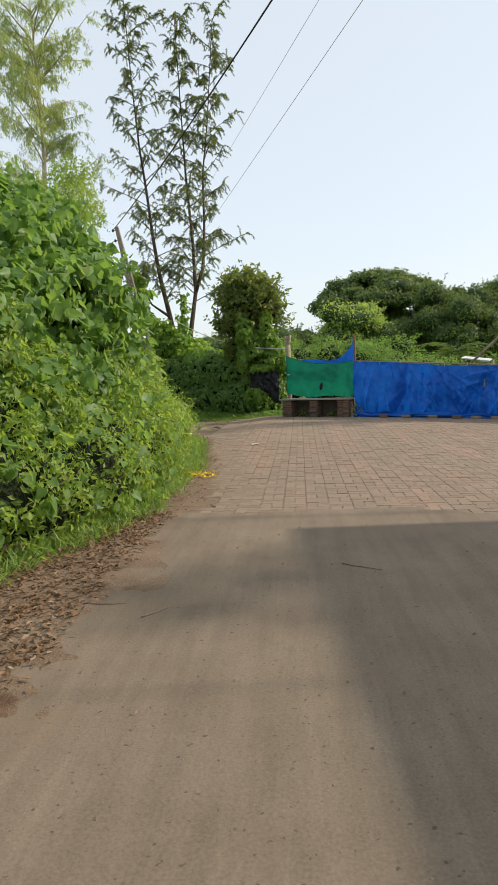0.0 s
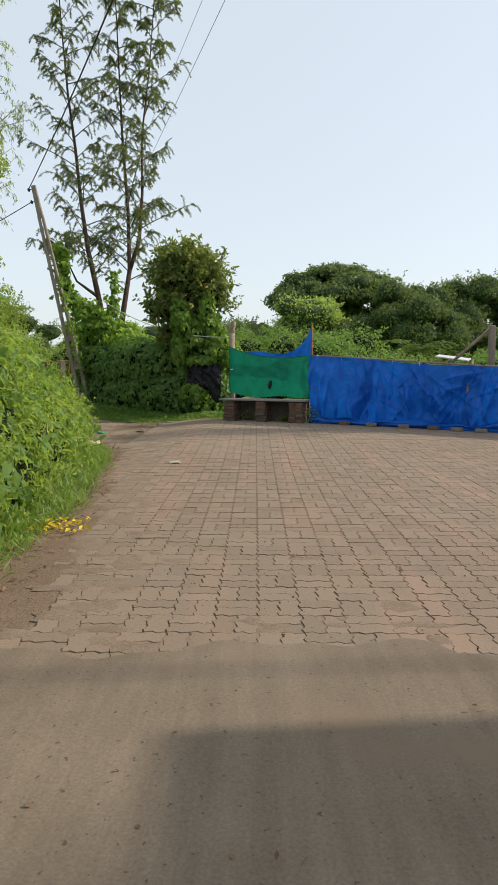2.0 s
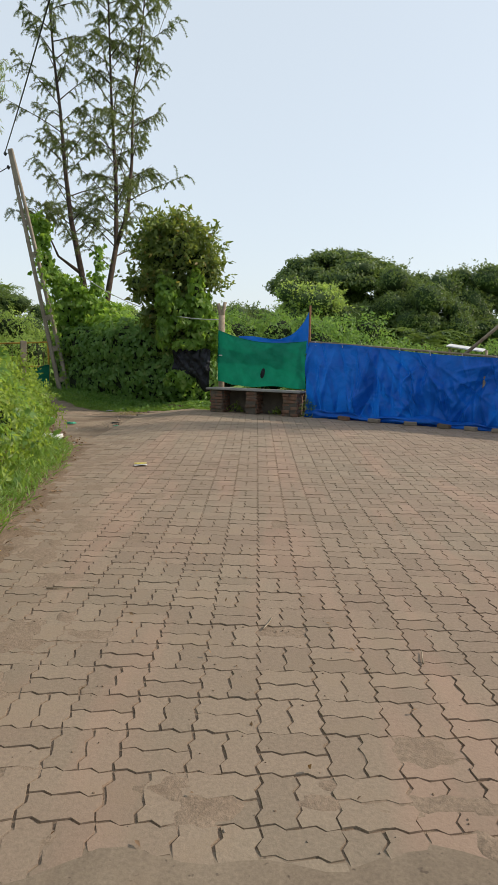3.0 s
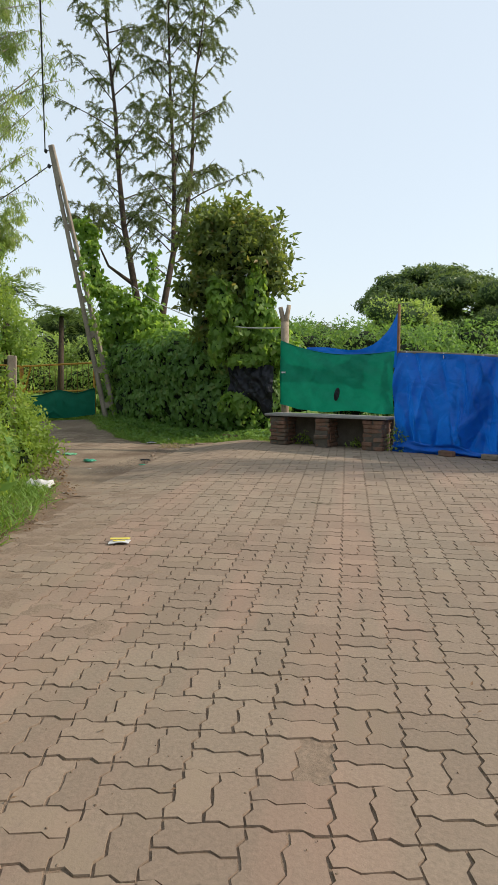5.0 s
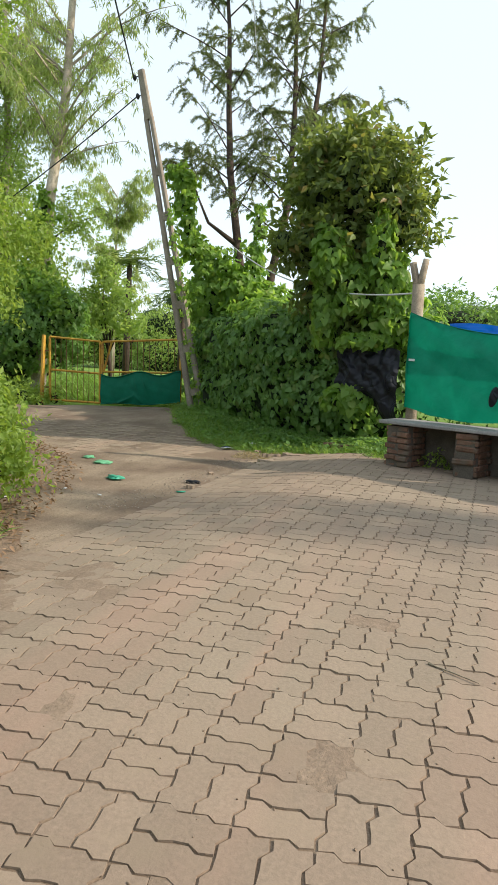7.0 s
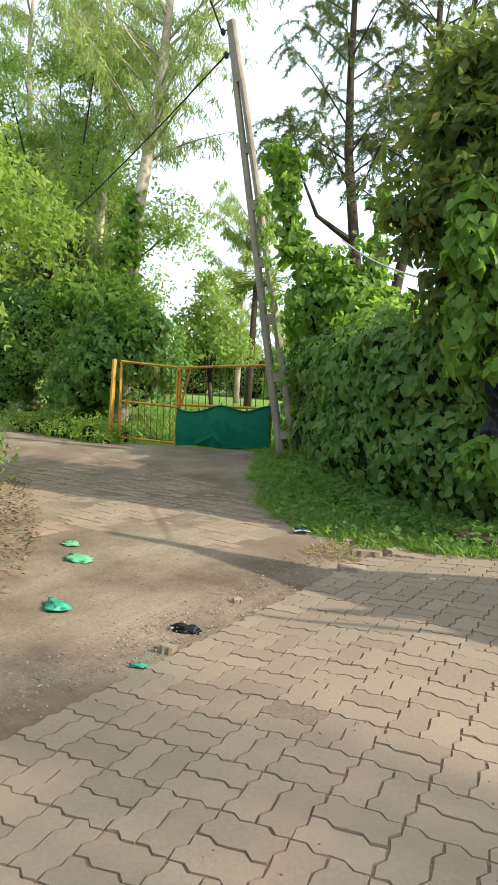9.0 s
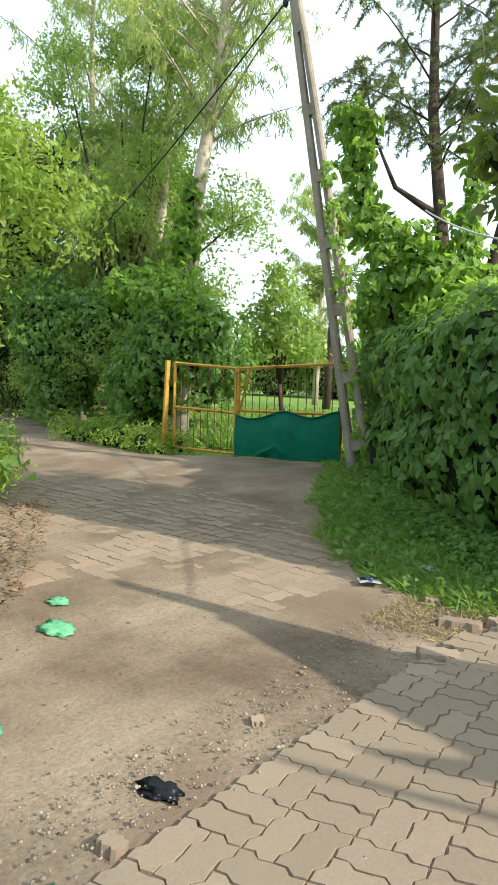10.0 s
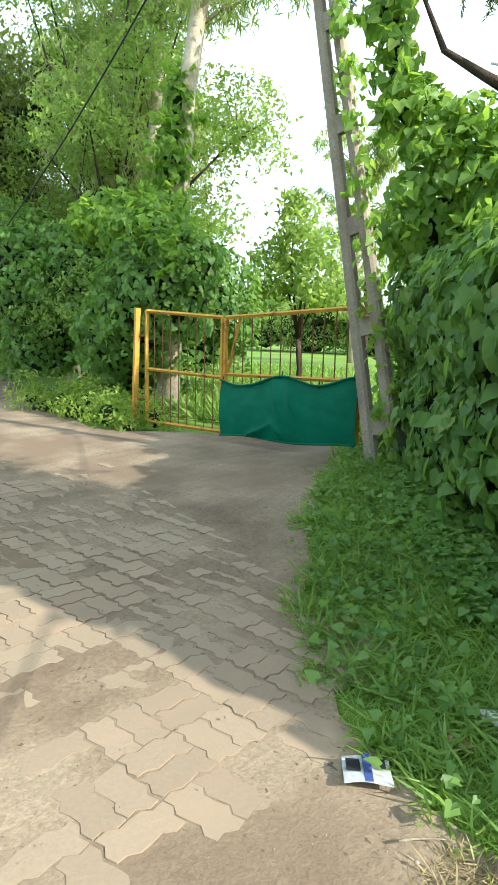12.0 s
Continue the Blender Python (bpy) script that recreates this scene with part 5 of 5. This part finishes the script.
part("dark_patch", me, net, "black oval standing for a hole in the net")
me = box("white_tag", (0.09, 0.006, 0.03), M_WHITE, pose(-0.36, 21.6, 1.52, 0, 0, -25), 0.002)
part("white_tag", me, net, "small white tag at the edge")
tagged(new("tarpaulin", cloth("tarpaulin", L0 + Vector((0.5, 0.06, 0)), (L1 - L0) * 0.79, M_BLUE, 70, 14, 0.02, 6, lambda u: 2.0 + 0.02 * math.sin(u * 9) - 0.1 * u + 0.72 * u ** 7, lambda u: 1.72 - 0.12 * u, 0.03)), "blue tarpaulin gathered up to the stick", "tarpaulin")
F0, F1 = Vector((1.72, 20.72, 0)), Vector((5.5, 18.4, 0))
FD = F1 - F0
tarp = thing("tarpaulin", F0, "creased blue tarpaulin hung as a fence", "tarpaulin")
part("tarpaulin_sheet", cloth("tarpaulin_sheet", F0, FD * 1.8, M_BLUE, 420, 60, 0.026, 8, lambda u: 1.86 - 0.30 * min(1, u * 1.8) + 0.02 * math.sin(u * 13), lambda u: 0.17 + 0.03 * math.sin(u * 30) + 0.02 * math.sin(u * 71), 0.08, 210), tarp)
part("hem", cloth("hem", F0 + Vector((-0.03, -0.13, 0)), FD * 1.8, M_BLUE, 200, 8, 0.05, 12, lambda u: 0.30 + 0.04 * math.sin(u * 23) + 0.03 * math.sin(u * 57), lambda u: 0.13, 0.06), tarp, "crumpled lower hem")
for k in range(12):
    p = F0 + FD * (0.04 + 0.15 * k)
    z = 1.86 - 0.30 * min(1, 0.04 + 0.15 * k)
    part("tie", tubes("tie", [tube([(p.x, p.y - 0.03, z - 0.06), (p.x, p.y + 0.02, z + 0.03), (p.x + 0.01, p.y + 0.09, z)], 0.007, 5)], M_PALEWIRE), tarp)
stake("rail", [F0 + Vector((0, 0.05, 1.88)), F0 + FD * 0.5 + Vector((0, 0.05, 1.74)), F0 + FD * 1.0 + Vector((0, 0.05, 1.59)), F0 + FD * 1.8 + Vector((0, 0.05, 1.55))], 0.022, "thin bamboo rail carrying the tarpaulin", M_WOOD, "rail")
for k in range(1, 7):
    p = F0 + FD * 0.3 * k
    stake("stake", [(p.x, p.y + 0.08, 0.1), (p.x, p.y + 0.08, 1.6)], 0.03, "wooden stake behind the tarpaulin", M_WOOD, "stake")
ob = thing("concrete_post", (5.55, 18.7, 0.1), "grey concrete post behind the tarpaulin", "post")
part("post", box("post", (0.13, 0.13, 2.4), M_POLE, pose(5.6, 18.65, 1.3), 0.012, 0.004), ob)
stake("bamboo_pole", [(4.6, 19.3, 1.4), (5.6, 18.75, 2.45)], 0.035, "bamboo pole leaning on a concrete post", M_WOOD, "pole")
ob = thing("tin_roof", (5.6, 22.5, 1.7), "white metal sheet roof behind the fence", "roof")
part("sheet", box("sheet", (0.9, 0.6, 0.03), M_TIN, pose(5.9, 22.5, 1.85, 6, 8, -25), 0.004), ob)
part("post", tubes("post", [tube([(5.5, 22.5, 0), (5.5, 22.5, 1.8)], 0.04), tube([(6.4, 22.4, 0), (6.4, 22.4, 1.8)], 0.04)], M_WOOD), ob)
tagged(new("black_sheet", cloth("black_sheet", (-1.75, 23.42, 0), (1.05, -0.3, 0), M_BLACK, 30, 30, 0.06, 9, lambda u: 1.75 - 0.12 * u + 0.05 * math.sin(u * 9), lambda u: 0.95 - 0.4 * u + 0.08 * math.sin(u * 13), 0.1)), "black plastic sheet hung in the hedge", "plastic sheet")

# house beside the lane whose roof shades the concrete; trees added for softer shade
ob = thing("house", (7.87, 7.44, 0), "plain plastered house beside the lane", "house")
HOUSE = pose(7.87, 7.44, 0, 0, 0, 5.5)
part("wall", box("wall", (5.6, 16.0, 5.1), M_PLASTER, HOUSE @ pose(3.3, -8.4, 2.55), 0.01), ob)
part("roof", box("roof", (6.6, 16.9, 0.15), M_POLE, HOUSE @ pose(3.3, -8.45, 5.175), 0.01), ob)
# tree out of view, added only for its soft shadow on the concrete
greenery("tree", (15.2, 7.0, 0.0), "unseen leafy tree added to shade the lane", "tree", scatter_blobs(16, (15.2, 7.0, 10.3), (1.0, 0.7, 0.6), (0.55, 0.42, 0.35), 46), "ovate", 0.12, 55, M_BUSH, 0, 0.5, 0.8, 0.7, trunk=0.16)
# second added tree, never in view: casts the soft band across the pavers
greenery("tree", (14.5, 20.3, 0.0), "unseen leafy tree added to shade the pavers", "tree", scatter_blobs(26, (14.6, 20.3, 10.0), (2.6, 0.65, 0.7), (0.6, 0.5, 0.4), 47), "ovate", 0.12, 42, M_BUSH, 0, 0.5, 0.8, 0.7, trunk=0.18)
cable((-14, 1.65, 7.3), (16, 5.2, 7.3), 0.1, 0.016, "thick black power line crossing above the lane", M_WIRE, "power_line")
for y, z, w in ((7.8, 9.12, 0.03),):
    cable((-14, y - 1.1, z), (16, y + 1.2, z), 0.12, w, "thick black power line crossing above the lane", M_WIRE, "power_line")

# ---- verge grass and weeds ----
def tufts(name, label, pts, size, material, kind_leaf="lance", up=1.0, spread=0.5, category="grass"):
    z = h(pts[:, 0], pts[:, 1]) - 0.02
    p = np.concatenate([pts[:, :2], z[:, None]], 1)
    w = rng.normal(size=p.shape) * spread
    w[:, 2] = up
    n = rng.normal(size=p.shape)
    n[:, 2] = np.abs(n[:, 2]) + 0.5
    return tagged(new(name, blades(name, p, n, np.full(len(p), size), kind_leaf, material, 0.0, 0.1, w)), label, category, kind="stuff")


def in_band(n, a, b, seed):
    """Random points between two lines of the plan."""
    r = np.random.default_rng(seed)
    A, B = along(a, 0.05), along(b, 0.05)
    u, v = r.random(n), r.random(n)
    i = (u * (len(A) - 1)).astype(int)
    j = (u * (len(B) - 1)).astype(int)
    return A[i, :2] * (1 - v[:, None]) + B[j, :2] * v[:, None] + r.normal(size=(n, 2)) * 0.05


EDGE = [(-6.3, 26.6), (-5.5, 25.0), (-5.0, 24.3), (-4.1, 23.15), (-3.45, 22.72), (-3.0, 22.55), (-2.3, 22.5), (-1.2, 22.5), (-0.6, 21.9)]
BACK = [(-5.6, 27.0), (-4.6, 25.6), (-4.0, 25.0), (-3.2, 24.4), (-2.6, 24.1), (-2.0, 23.8), (-1.4, 23.5), (-0.9, 23.3), (-0.4, 22.6)]
tufts("grass", "short green verge grass beside the hedge", in_band(34000, EDGE, BACK, 81), 0.075, M_GRASS, "blade", 0.6, 0.8)
clumps = in_band(420, EDGE, BACK, 87)
pts = (clumps[:, None, :] + np.random.default_rng(88).normal(size=(420, 45, 2)) * 0.06).reshape(-1, 2)
tufts("grass", "coarse tufts of longer grass in the verge", pts, 0.15, M_GRASS, "blade", 0.55, 0.75)
pts = in_band(3000, EDGE, BACK, 82)
MIDV = [(a[0] * 0.4 + b[0] * 0.6, a[1] * 0.4 + b[1] * 0.6) for a, b in zip(EDGE, BACK)]
pts = np.concatenate([pts, in_band(22000, MIDV, BACK, 86)])
p = np.concatenate([pts, (h(pts[:, 0], pts[:, 1]) + rng.random(len(pts)) * 0.13)[:, None]], 1)
tagged(new("weeds", blades("weeds", p, np.tile([0, 0, 1.0], (len(p), 1)), rng.uniform(0.03, 0.068, len(p)), "heart", M_VINE, 0.1, 0.5)), "low broad-leaved weeds in the verge", "weeds", kind="stuff")
FOOT = [(-2.5, 3), (-2.35, 5.0), (-2.0, 5.9), (-1.8, 7.2), (-1.8, 10.8), (-2.2, 14), (-2.6, 15.8), (-3.2, 17.2)]
tufts("grass", "grass fringe at the foot of the hedge", in_band(16000, [(x + 0.12, y) for x, y in FOOT], [(x - 0.5, y) for x, y in FOOT], 83), 0.17, M_GRASS, "blade", 0.9, 0.6)
tufts("grass", "bright long grass in the field behind the gate", in_band(30000, [(-14, 28.0), (-5.8, 27.6)], [(-22, 42), (-4, 42)], 84), 0.3, M_GRASS, "lance", 1.2, 0.5)


def block_on_ground(name, label, category, x, y, size, material, turn, seed, group="", tilt=0.0, lift=0.0):
    ob = new(name, box(name, size, material, None, min(size) * 0.15, min(size) * 0.08, seed))
    ob.matrix_basis = pose(x, y, float(h(x, y)) + size[2] / 2 - 0.003 + lift, tilt, 0, turn)
    return tagged(ob, label, category, group)


for k, (u, col) in enumerate([(0.24, M_BRICK), (0.40, M_STONE), (0.58, M_STONE), (0.74, M_BRICK), (0.86, M_STONE), (0.98, M_STONE)]):
    p = F0 + FD * u + Vector((-0.14, -0.26, 0))
    block_on_ground("brick" if col is M_BRICK else "stone_block", "loose block holding down the tarpaulin hem", "block", p.x, p.y, (0.26, 0.12, 0.09), col, -31 + 9 * (k % 3 - 1), k, "blocks on the hem")


for k, (x, y, t) in enumerate(((-1.72, 23.0, 20), (-1.5, 22.92, -35))):
    block_on_ground("brick", "broken red brick lying in the verge weeds", "brick", x, y, (0.2, 0.11, 0.08), M_BRICK, t, 60 + k, "bricks in the verge", lift=0.03 * (1 - k))


def crumple(name, label, category, x, y, size, material, seed, flat=0.35, turn=0.0):
    """A crumpled scrap of plastic, foil or paper lying on the ground."""
    r = np.random.default_rng(seed)
    v, f = ico(3)
    d = 0.8 + 0.3 * wob(v + seed, 3.0) + 0.2 * wob(v + seed, 9.0) + 0.1 * r.normal(size=len(v))
    v = v * d[:, None] * np.array(size)
    v[:, 2] = np.maximum(v[:, 2] * flat, -0.25 * size[2] * flat)
    c, s_ = math.cos(turn), math.sin(turn)
    v = v @ np.array([[c, s_, 0], [-s_, c, 0], [0, 0, 1]])
    v += np.array([x, y, float(h(x, y)) + 0.2 * size[2] * flat - 0.012])
    return tagged(new(name, raw(name, v, f, material)), label, category)


def packet(name, label, x, y, w, d, material, turn, seed, band=None):
    """A flat, slightly bent wrapper with thickness."""
    bm = bmesh.new()
    bmesh.ops.create_grid(bm, x_segments=8, y_segments=8, size=0.5)
    for q in bm.verts:
        q.co.x, q.co.y = q.co.x * w, q.co.y * d
        q.co.z = 0.007 * math.sin(q.co.x / w * 5 + seed) + 0.006 * math.cos(q.co.y / d * 4 + seed) + 0.016
    bmesh.ops.solidify(bm, geom=bm.faces[:], thickness=0.006)
    me = bpy.data.meshes.new(name)
    bm.to_mesh(me)
    bm.free()
    me.materials.append(material)
    base = pose(x, y, float(h(x, y)), 0, 0, turn)
    ob = thing(name, base.translation, label, "wrapper")
    me.transform(base)
    part("wrapper", me, ob)
    for bx, by, bw, bd, bmat in band or ():
        part("printed_band", box("printed_band", (bw, bd, 0.005), bmat, base @ pose(bx, by, 0.027), 0.001), ob)


M_INK = cloth_mat("blue_print", (0.03, 0.05, 0.2), (0.06, 0.09, 0.3), 0.0, 0.4)
crumple("plastic_bag", "white crumpled plastic bag in litter by the hedge", "bag", -3.05, 16.78, (0.2, 0.14, 0.13), M_WHITE, 2, 0.8)
crumple("plastic_bag", "green crumpled plastic scrap on the dirt road", "bag", -3.45, 19.48, (0.11, 0.08, 0.06), M_TEAL, 3, 0.5)
crumple("plastic_bag", "pale green flattened plastic bag on the dirt road", "bag", -4.2, 20.34, (0.15, 0.09, 0.05), M_MINT, 4, 0.5)
crumple("plastic_bag", "small green plastic scrap on the dirt road", "bag", -4.6, 20.62, (0.09, 0.07, 0.05), M_MINT, 5, 0.5)
crumple("plastic_bag", "torn green plastic strip at the paver edge", "bag", -2.42, 19.16, (0.055, 0.03, 0.02), M_TEAL, 6, 0.5, 0.5)
crumple("plastic_bag", "dirty black plastic rag at the paver edge", "bag", -2.55, 19.72, (0.10, 0.06, 0.05), M_BLACK, 7, 0.5, 0.3)
crumple("plastic_bag", "green plastic scrap among hedge litter", "bag", -3.3, 16.9, (0.12, 0.08, 0.05), M_TEAL, 8, 0.5)
for k, (x, y) in enumerate([(-3.75, 17.75), (-3.85, 18.05), (-2.65, 16.25), (-2.55, 16.45), (-0.52, 15.8), (-0.11, 12.9), (-3.2, 17.2), (-2.35, 14.1), (-3.1, 18.6), (-1.35, 6.7), (0.9, 6.95), (-1.72, 19.84), (1.23, 11.93), (-3.6, 18.7)]):
    crumple("paper_scrap", "small pale scrap of paper litter", "litter", x, y, (0.022 + 0.012 * (k % 3), 0.018, 0.016), M_LEMON if k == 5 else M_WHITE, 20 + k, 0.5, k * 1.1)
packet("wrapper", "yellow and white foil wrapper lying on pavers", -1.0, 14.1, 0.17, 0.14, M_WHITE, 12, 1, ((0.0, 0.045, 0.165, 0.045, M_LEMON), (0.0, -0.03, 0.1, 0.025, M_LEMON)))
packet("wrapper", "silver and blue foil packet beside the verge", -3.3, 22.55, 0.17, 0.15, M_SILVER, 40, 2, ((0.0, 0.0, 0.03, 0.15, M_INK), (-0.05, 0.01, 0.05, 0.06, M_BLACK), (0.05, 0.02, 0.03, 0.05, M_BLACK)))
crumple("paper_scrap", "white torn paper in the verge grass", "litter", -3.1, 23.2, (0.11, 0.06, 0.04), M_WHITE, 41, 0.6)
crumple("dead_leaf", "curled brown dead leaf in the verge", "leaf", -3.15, 22.95, (0.09, 0.05, 0.04), M_DRY, 42, 0.6)
for k, (x, y, sx, sy, sz, t) in enumerate([(-2.27, 21.33, 0.16, 0.12, 0.06, 25), (-2.3, 21.62, 0.24, 0.12, 0.05, 40), (-2.42, 22.2, 0.26, 0.13, 0.06, 15), (-2.2, 22.42, 0.26, 0.13, 0.06, 80), (-2.05, 22.25, 0.26, 0.13, 0.06, 5), (-2.43, 19.4, 0.09, 0.07, 0.05, 10), (-2.6, 20.35, 0.06, 0.05, 0.04, 50), (-2.75, 22.5, 0.1, 0.08, 0.06, 30)]):
    v, f = paver_shape(90 + k)
    me = raw("broken_paver", v * np.array([sx / 0.267, sy / 0.1335, 2.0]), f, M_PAVER)
    ob = new("broken_paver", me)
    ob.matrix_basis = pose(x, y, float(h(x, y)) + 0.012 + 0.006 * (k % 3), 9 - 7 * (k % 3), 6 * (k % 2) - 2, t)
    tagged(ob, "broken loose paving block at the crumbled edge", "paving block", "broken pavers")


def stones(name, label, pts, lo, hi, material, seed):
    r = np.random.default_rng(seed)
    v0, f0 = ico(1)
    n = len(pts)
    sz = r.uniform(lo, hi, (n, 1, 1)) * r.uniform(0.6, 1.3, (n, 1, 3)) * np.array([1, 1, 0.7])
    v = v0[None] * (1 + 0.25 * r.normal(size=(n, len(v0), 1)).clip(-1, 1)) * sz
    v[:, :, 0] += pts[:, None, 0]
    v[:, :, 1] += pts[:, None, 1]
    v[:, :, 2] += h(pts[:, 0], pts[:, 1])[:, None] + lo * 0.1
    f = f0[None] + (np.arange(n) * len(v0))[:, None, None]
    tagged(new(name, raw(name, v.reshape(-1, 3), f.reshape(-1, 3), material)), label, "gravel", kind="stuff")


def spread(n, x0, x1, y0, y1, seed):
    r = np.random.default_rng(seed)
    return np.stack([r.uniform(x0, x1, n), r.uniform(y0, y1, n)], 1)


stones("gravel", "small stones along the broken paver edge", in_band(900, [(-2.45, 18.2), (-2.4, 20.5), (-2.5, 22.4)], [(-2.95, 18.0), (-2.8, 20.5), (-3.0, 22.4)], 91), 0.003, 0.010, M_GRAVEL, 92)
stones("gravel", "grit and pebbles on the concrete lane", spread(900, -1.4, 3.0, 1.0, 7.4, 93), 0.002, 0.007, M_STONE, 94)
stones("gravel", "grit and dirt crumbs on the pavers", spread(1400, -1.5, 4.0, 7.4, 20, 95), 0.002, 0.006, M_SAND, 96)
stones("gravel", "grit on the earth road", spread(900, -8, -2.4, 19, 26, 97), 0.002, 0.006, M_GRAVEL, 98)


def dry_leaves(name, label, pts, size, material, lift=0.012):
    p = np.concatenate([pts, (h(pts[:, 0], pts[:, 1]) + lift + rng.random(len(pts)) * 0.02)[:, None]], 1)
    tagged(new(name, blades(name, p, np.tile([0, 0, 1.0], (len(p), 1)), np.full(len(p), size), "ovate", material, 0.0, 0.35)), label, "leaf litter", kind="stuff")


dry_leaves("leaf_litter", "dry brown leaves along the hedge foot", in_band(3800, [(-2.5, 1.5), (-2.3, 5), (-1.95, 7.0)], [(-1.45, 1.5), (-1.45, 5), (-1.5, 7.2)], 101), 0.056, M_DRY)
dry_leaves("leaf_litter", "scattered dry leaves at the hedge foot", in_band(500, [(-1.9, 7.2), (-1.9, 11), (-2.4, 14), (-3.0, 17)], [(-1.3, 7.2), (-1.4, 11), (-1.9, 14), (-2.5, 17)], 102), 0.055, M_DRY)
dry_leaves("leaf_litter", "dry leaves heaped at the road corner", in_band(900, [(-3.2, 16.8), (-4.0, 18.6), (-5.2, 20.3), (-8.0, 22.2)], [(-2.7, 16.8), (-3.6, 18.9), (-4.8, 20.5), (-7.6, 22.5)], 103), 0.06, M_DRY)
dry_leaves("leaf_litter", "few dry leaf crumbs on the lane", spread(160, -1.2, 2.6, 1.5, 12, 104), 0.03, M_DRY, 0.004)
tufts("dry_grass", "dry yellow grass at the broken paver corner", np.concatenate([spread(1700, -2.95, -2.35, 21.85, 22.5, 105), spread(900, -2.5, -1.9, 22.35, 22.7, 107)]), 0.065, M_STRAW, "blade", 0.3, 0.9)
p = np.concatenate([spread(90, -1.85, -1.35, 9.6, 10.2, 106), np.full((90, 1), 0.03)], 1)
tagged(new("fallen_petals", blades("fallen_petals", p, np.tile([0, 0, 1.0], (90, 1)), np.full(90, 0.07), "ovate", M_FLOWER, 0.0, 0.5)), "yellow fallen flowers at the hedge foot", "petals", kind="stuff")
r = random.Random(9)
for x, y, a, ln in ((0.3, 5.1, -40, 0.35), (-0.79, 9.47, 15, 0.32), (0.6, 8.92, 70, 0.18), (1.4, 8.55, 80, 0.15), (-1.04, 3.95, 50, 0.25), (-1.5, 4.2, 5, 0.3), (-2.4, 21.4, 30, 0.22), (0.5, 15.9, -20, 0.25), (-3.05, 22.35, 60, 0.15)):
    w = limb(r, (x, y, float(h(x, y)) + 0.008), (math.cos(radians(a)), math.sin(radians(a)), 0), ln, 0.0, 6)
    w = [Vector((q.x, q.y, float(h(q.x, q.y)) + 0.007)) for q in w]
    tagged(new("twig", tubes("twig", [tube(w, [0.005, 0.005, 0.004, 0.004, 0.003, 0.003, 0.002], 5)], M_WOOD)), "thin dry twig lying on the ground", "twig", "fallen twigs")
greenery("bush", (-3.7, 17.5, 0.0), "yellow-green bush grown round the fence post", "bush", [(-3.62, 17.55, 0.4, 0.42, 0.45, 0.5), (-3.9, 17.35, 0.9, 0.35, 0.4, 0.5), (-3.55, 17.2, 0.3, 0.3, 0.35, 0.35), (-3.95, 17.8, 0.7, 0.4, 0.4, 0.6)], "ovate", 0.085, 520, M_BUSH, 0.4, 0.5, 0.7, 0.4, shoots=0.9)
ob = thing("fence_post", (-3.8, 17.55, 0.0), "grey weathered concrete fence post in the hedge", "post")
part("post", box("post", (0.11, 0.11, 1.75), M_POLE, pose(-3.8, 17.55, 0.83, 1, 2, 20), 0.012, 0.006), ob)
pavement()
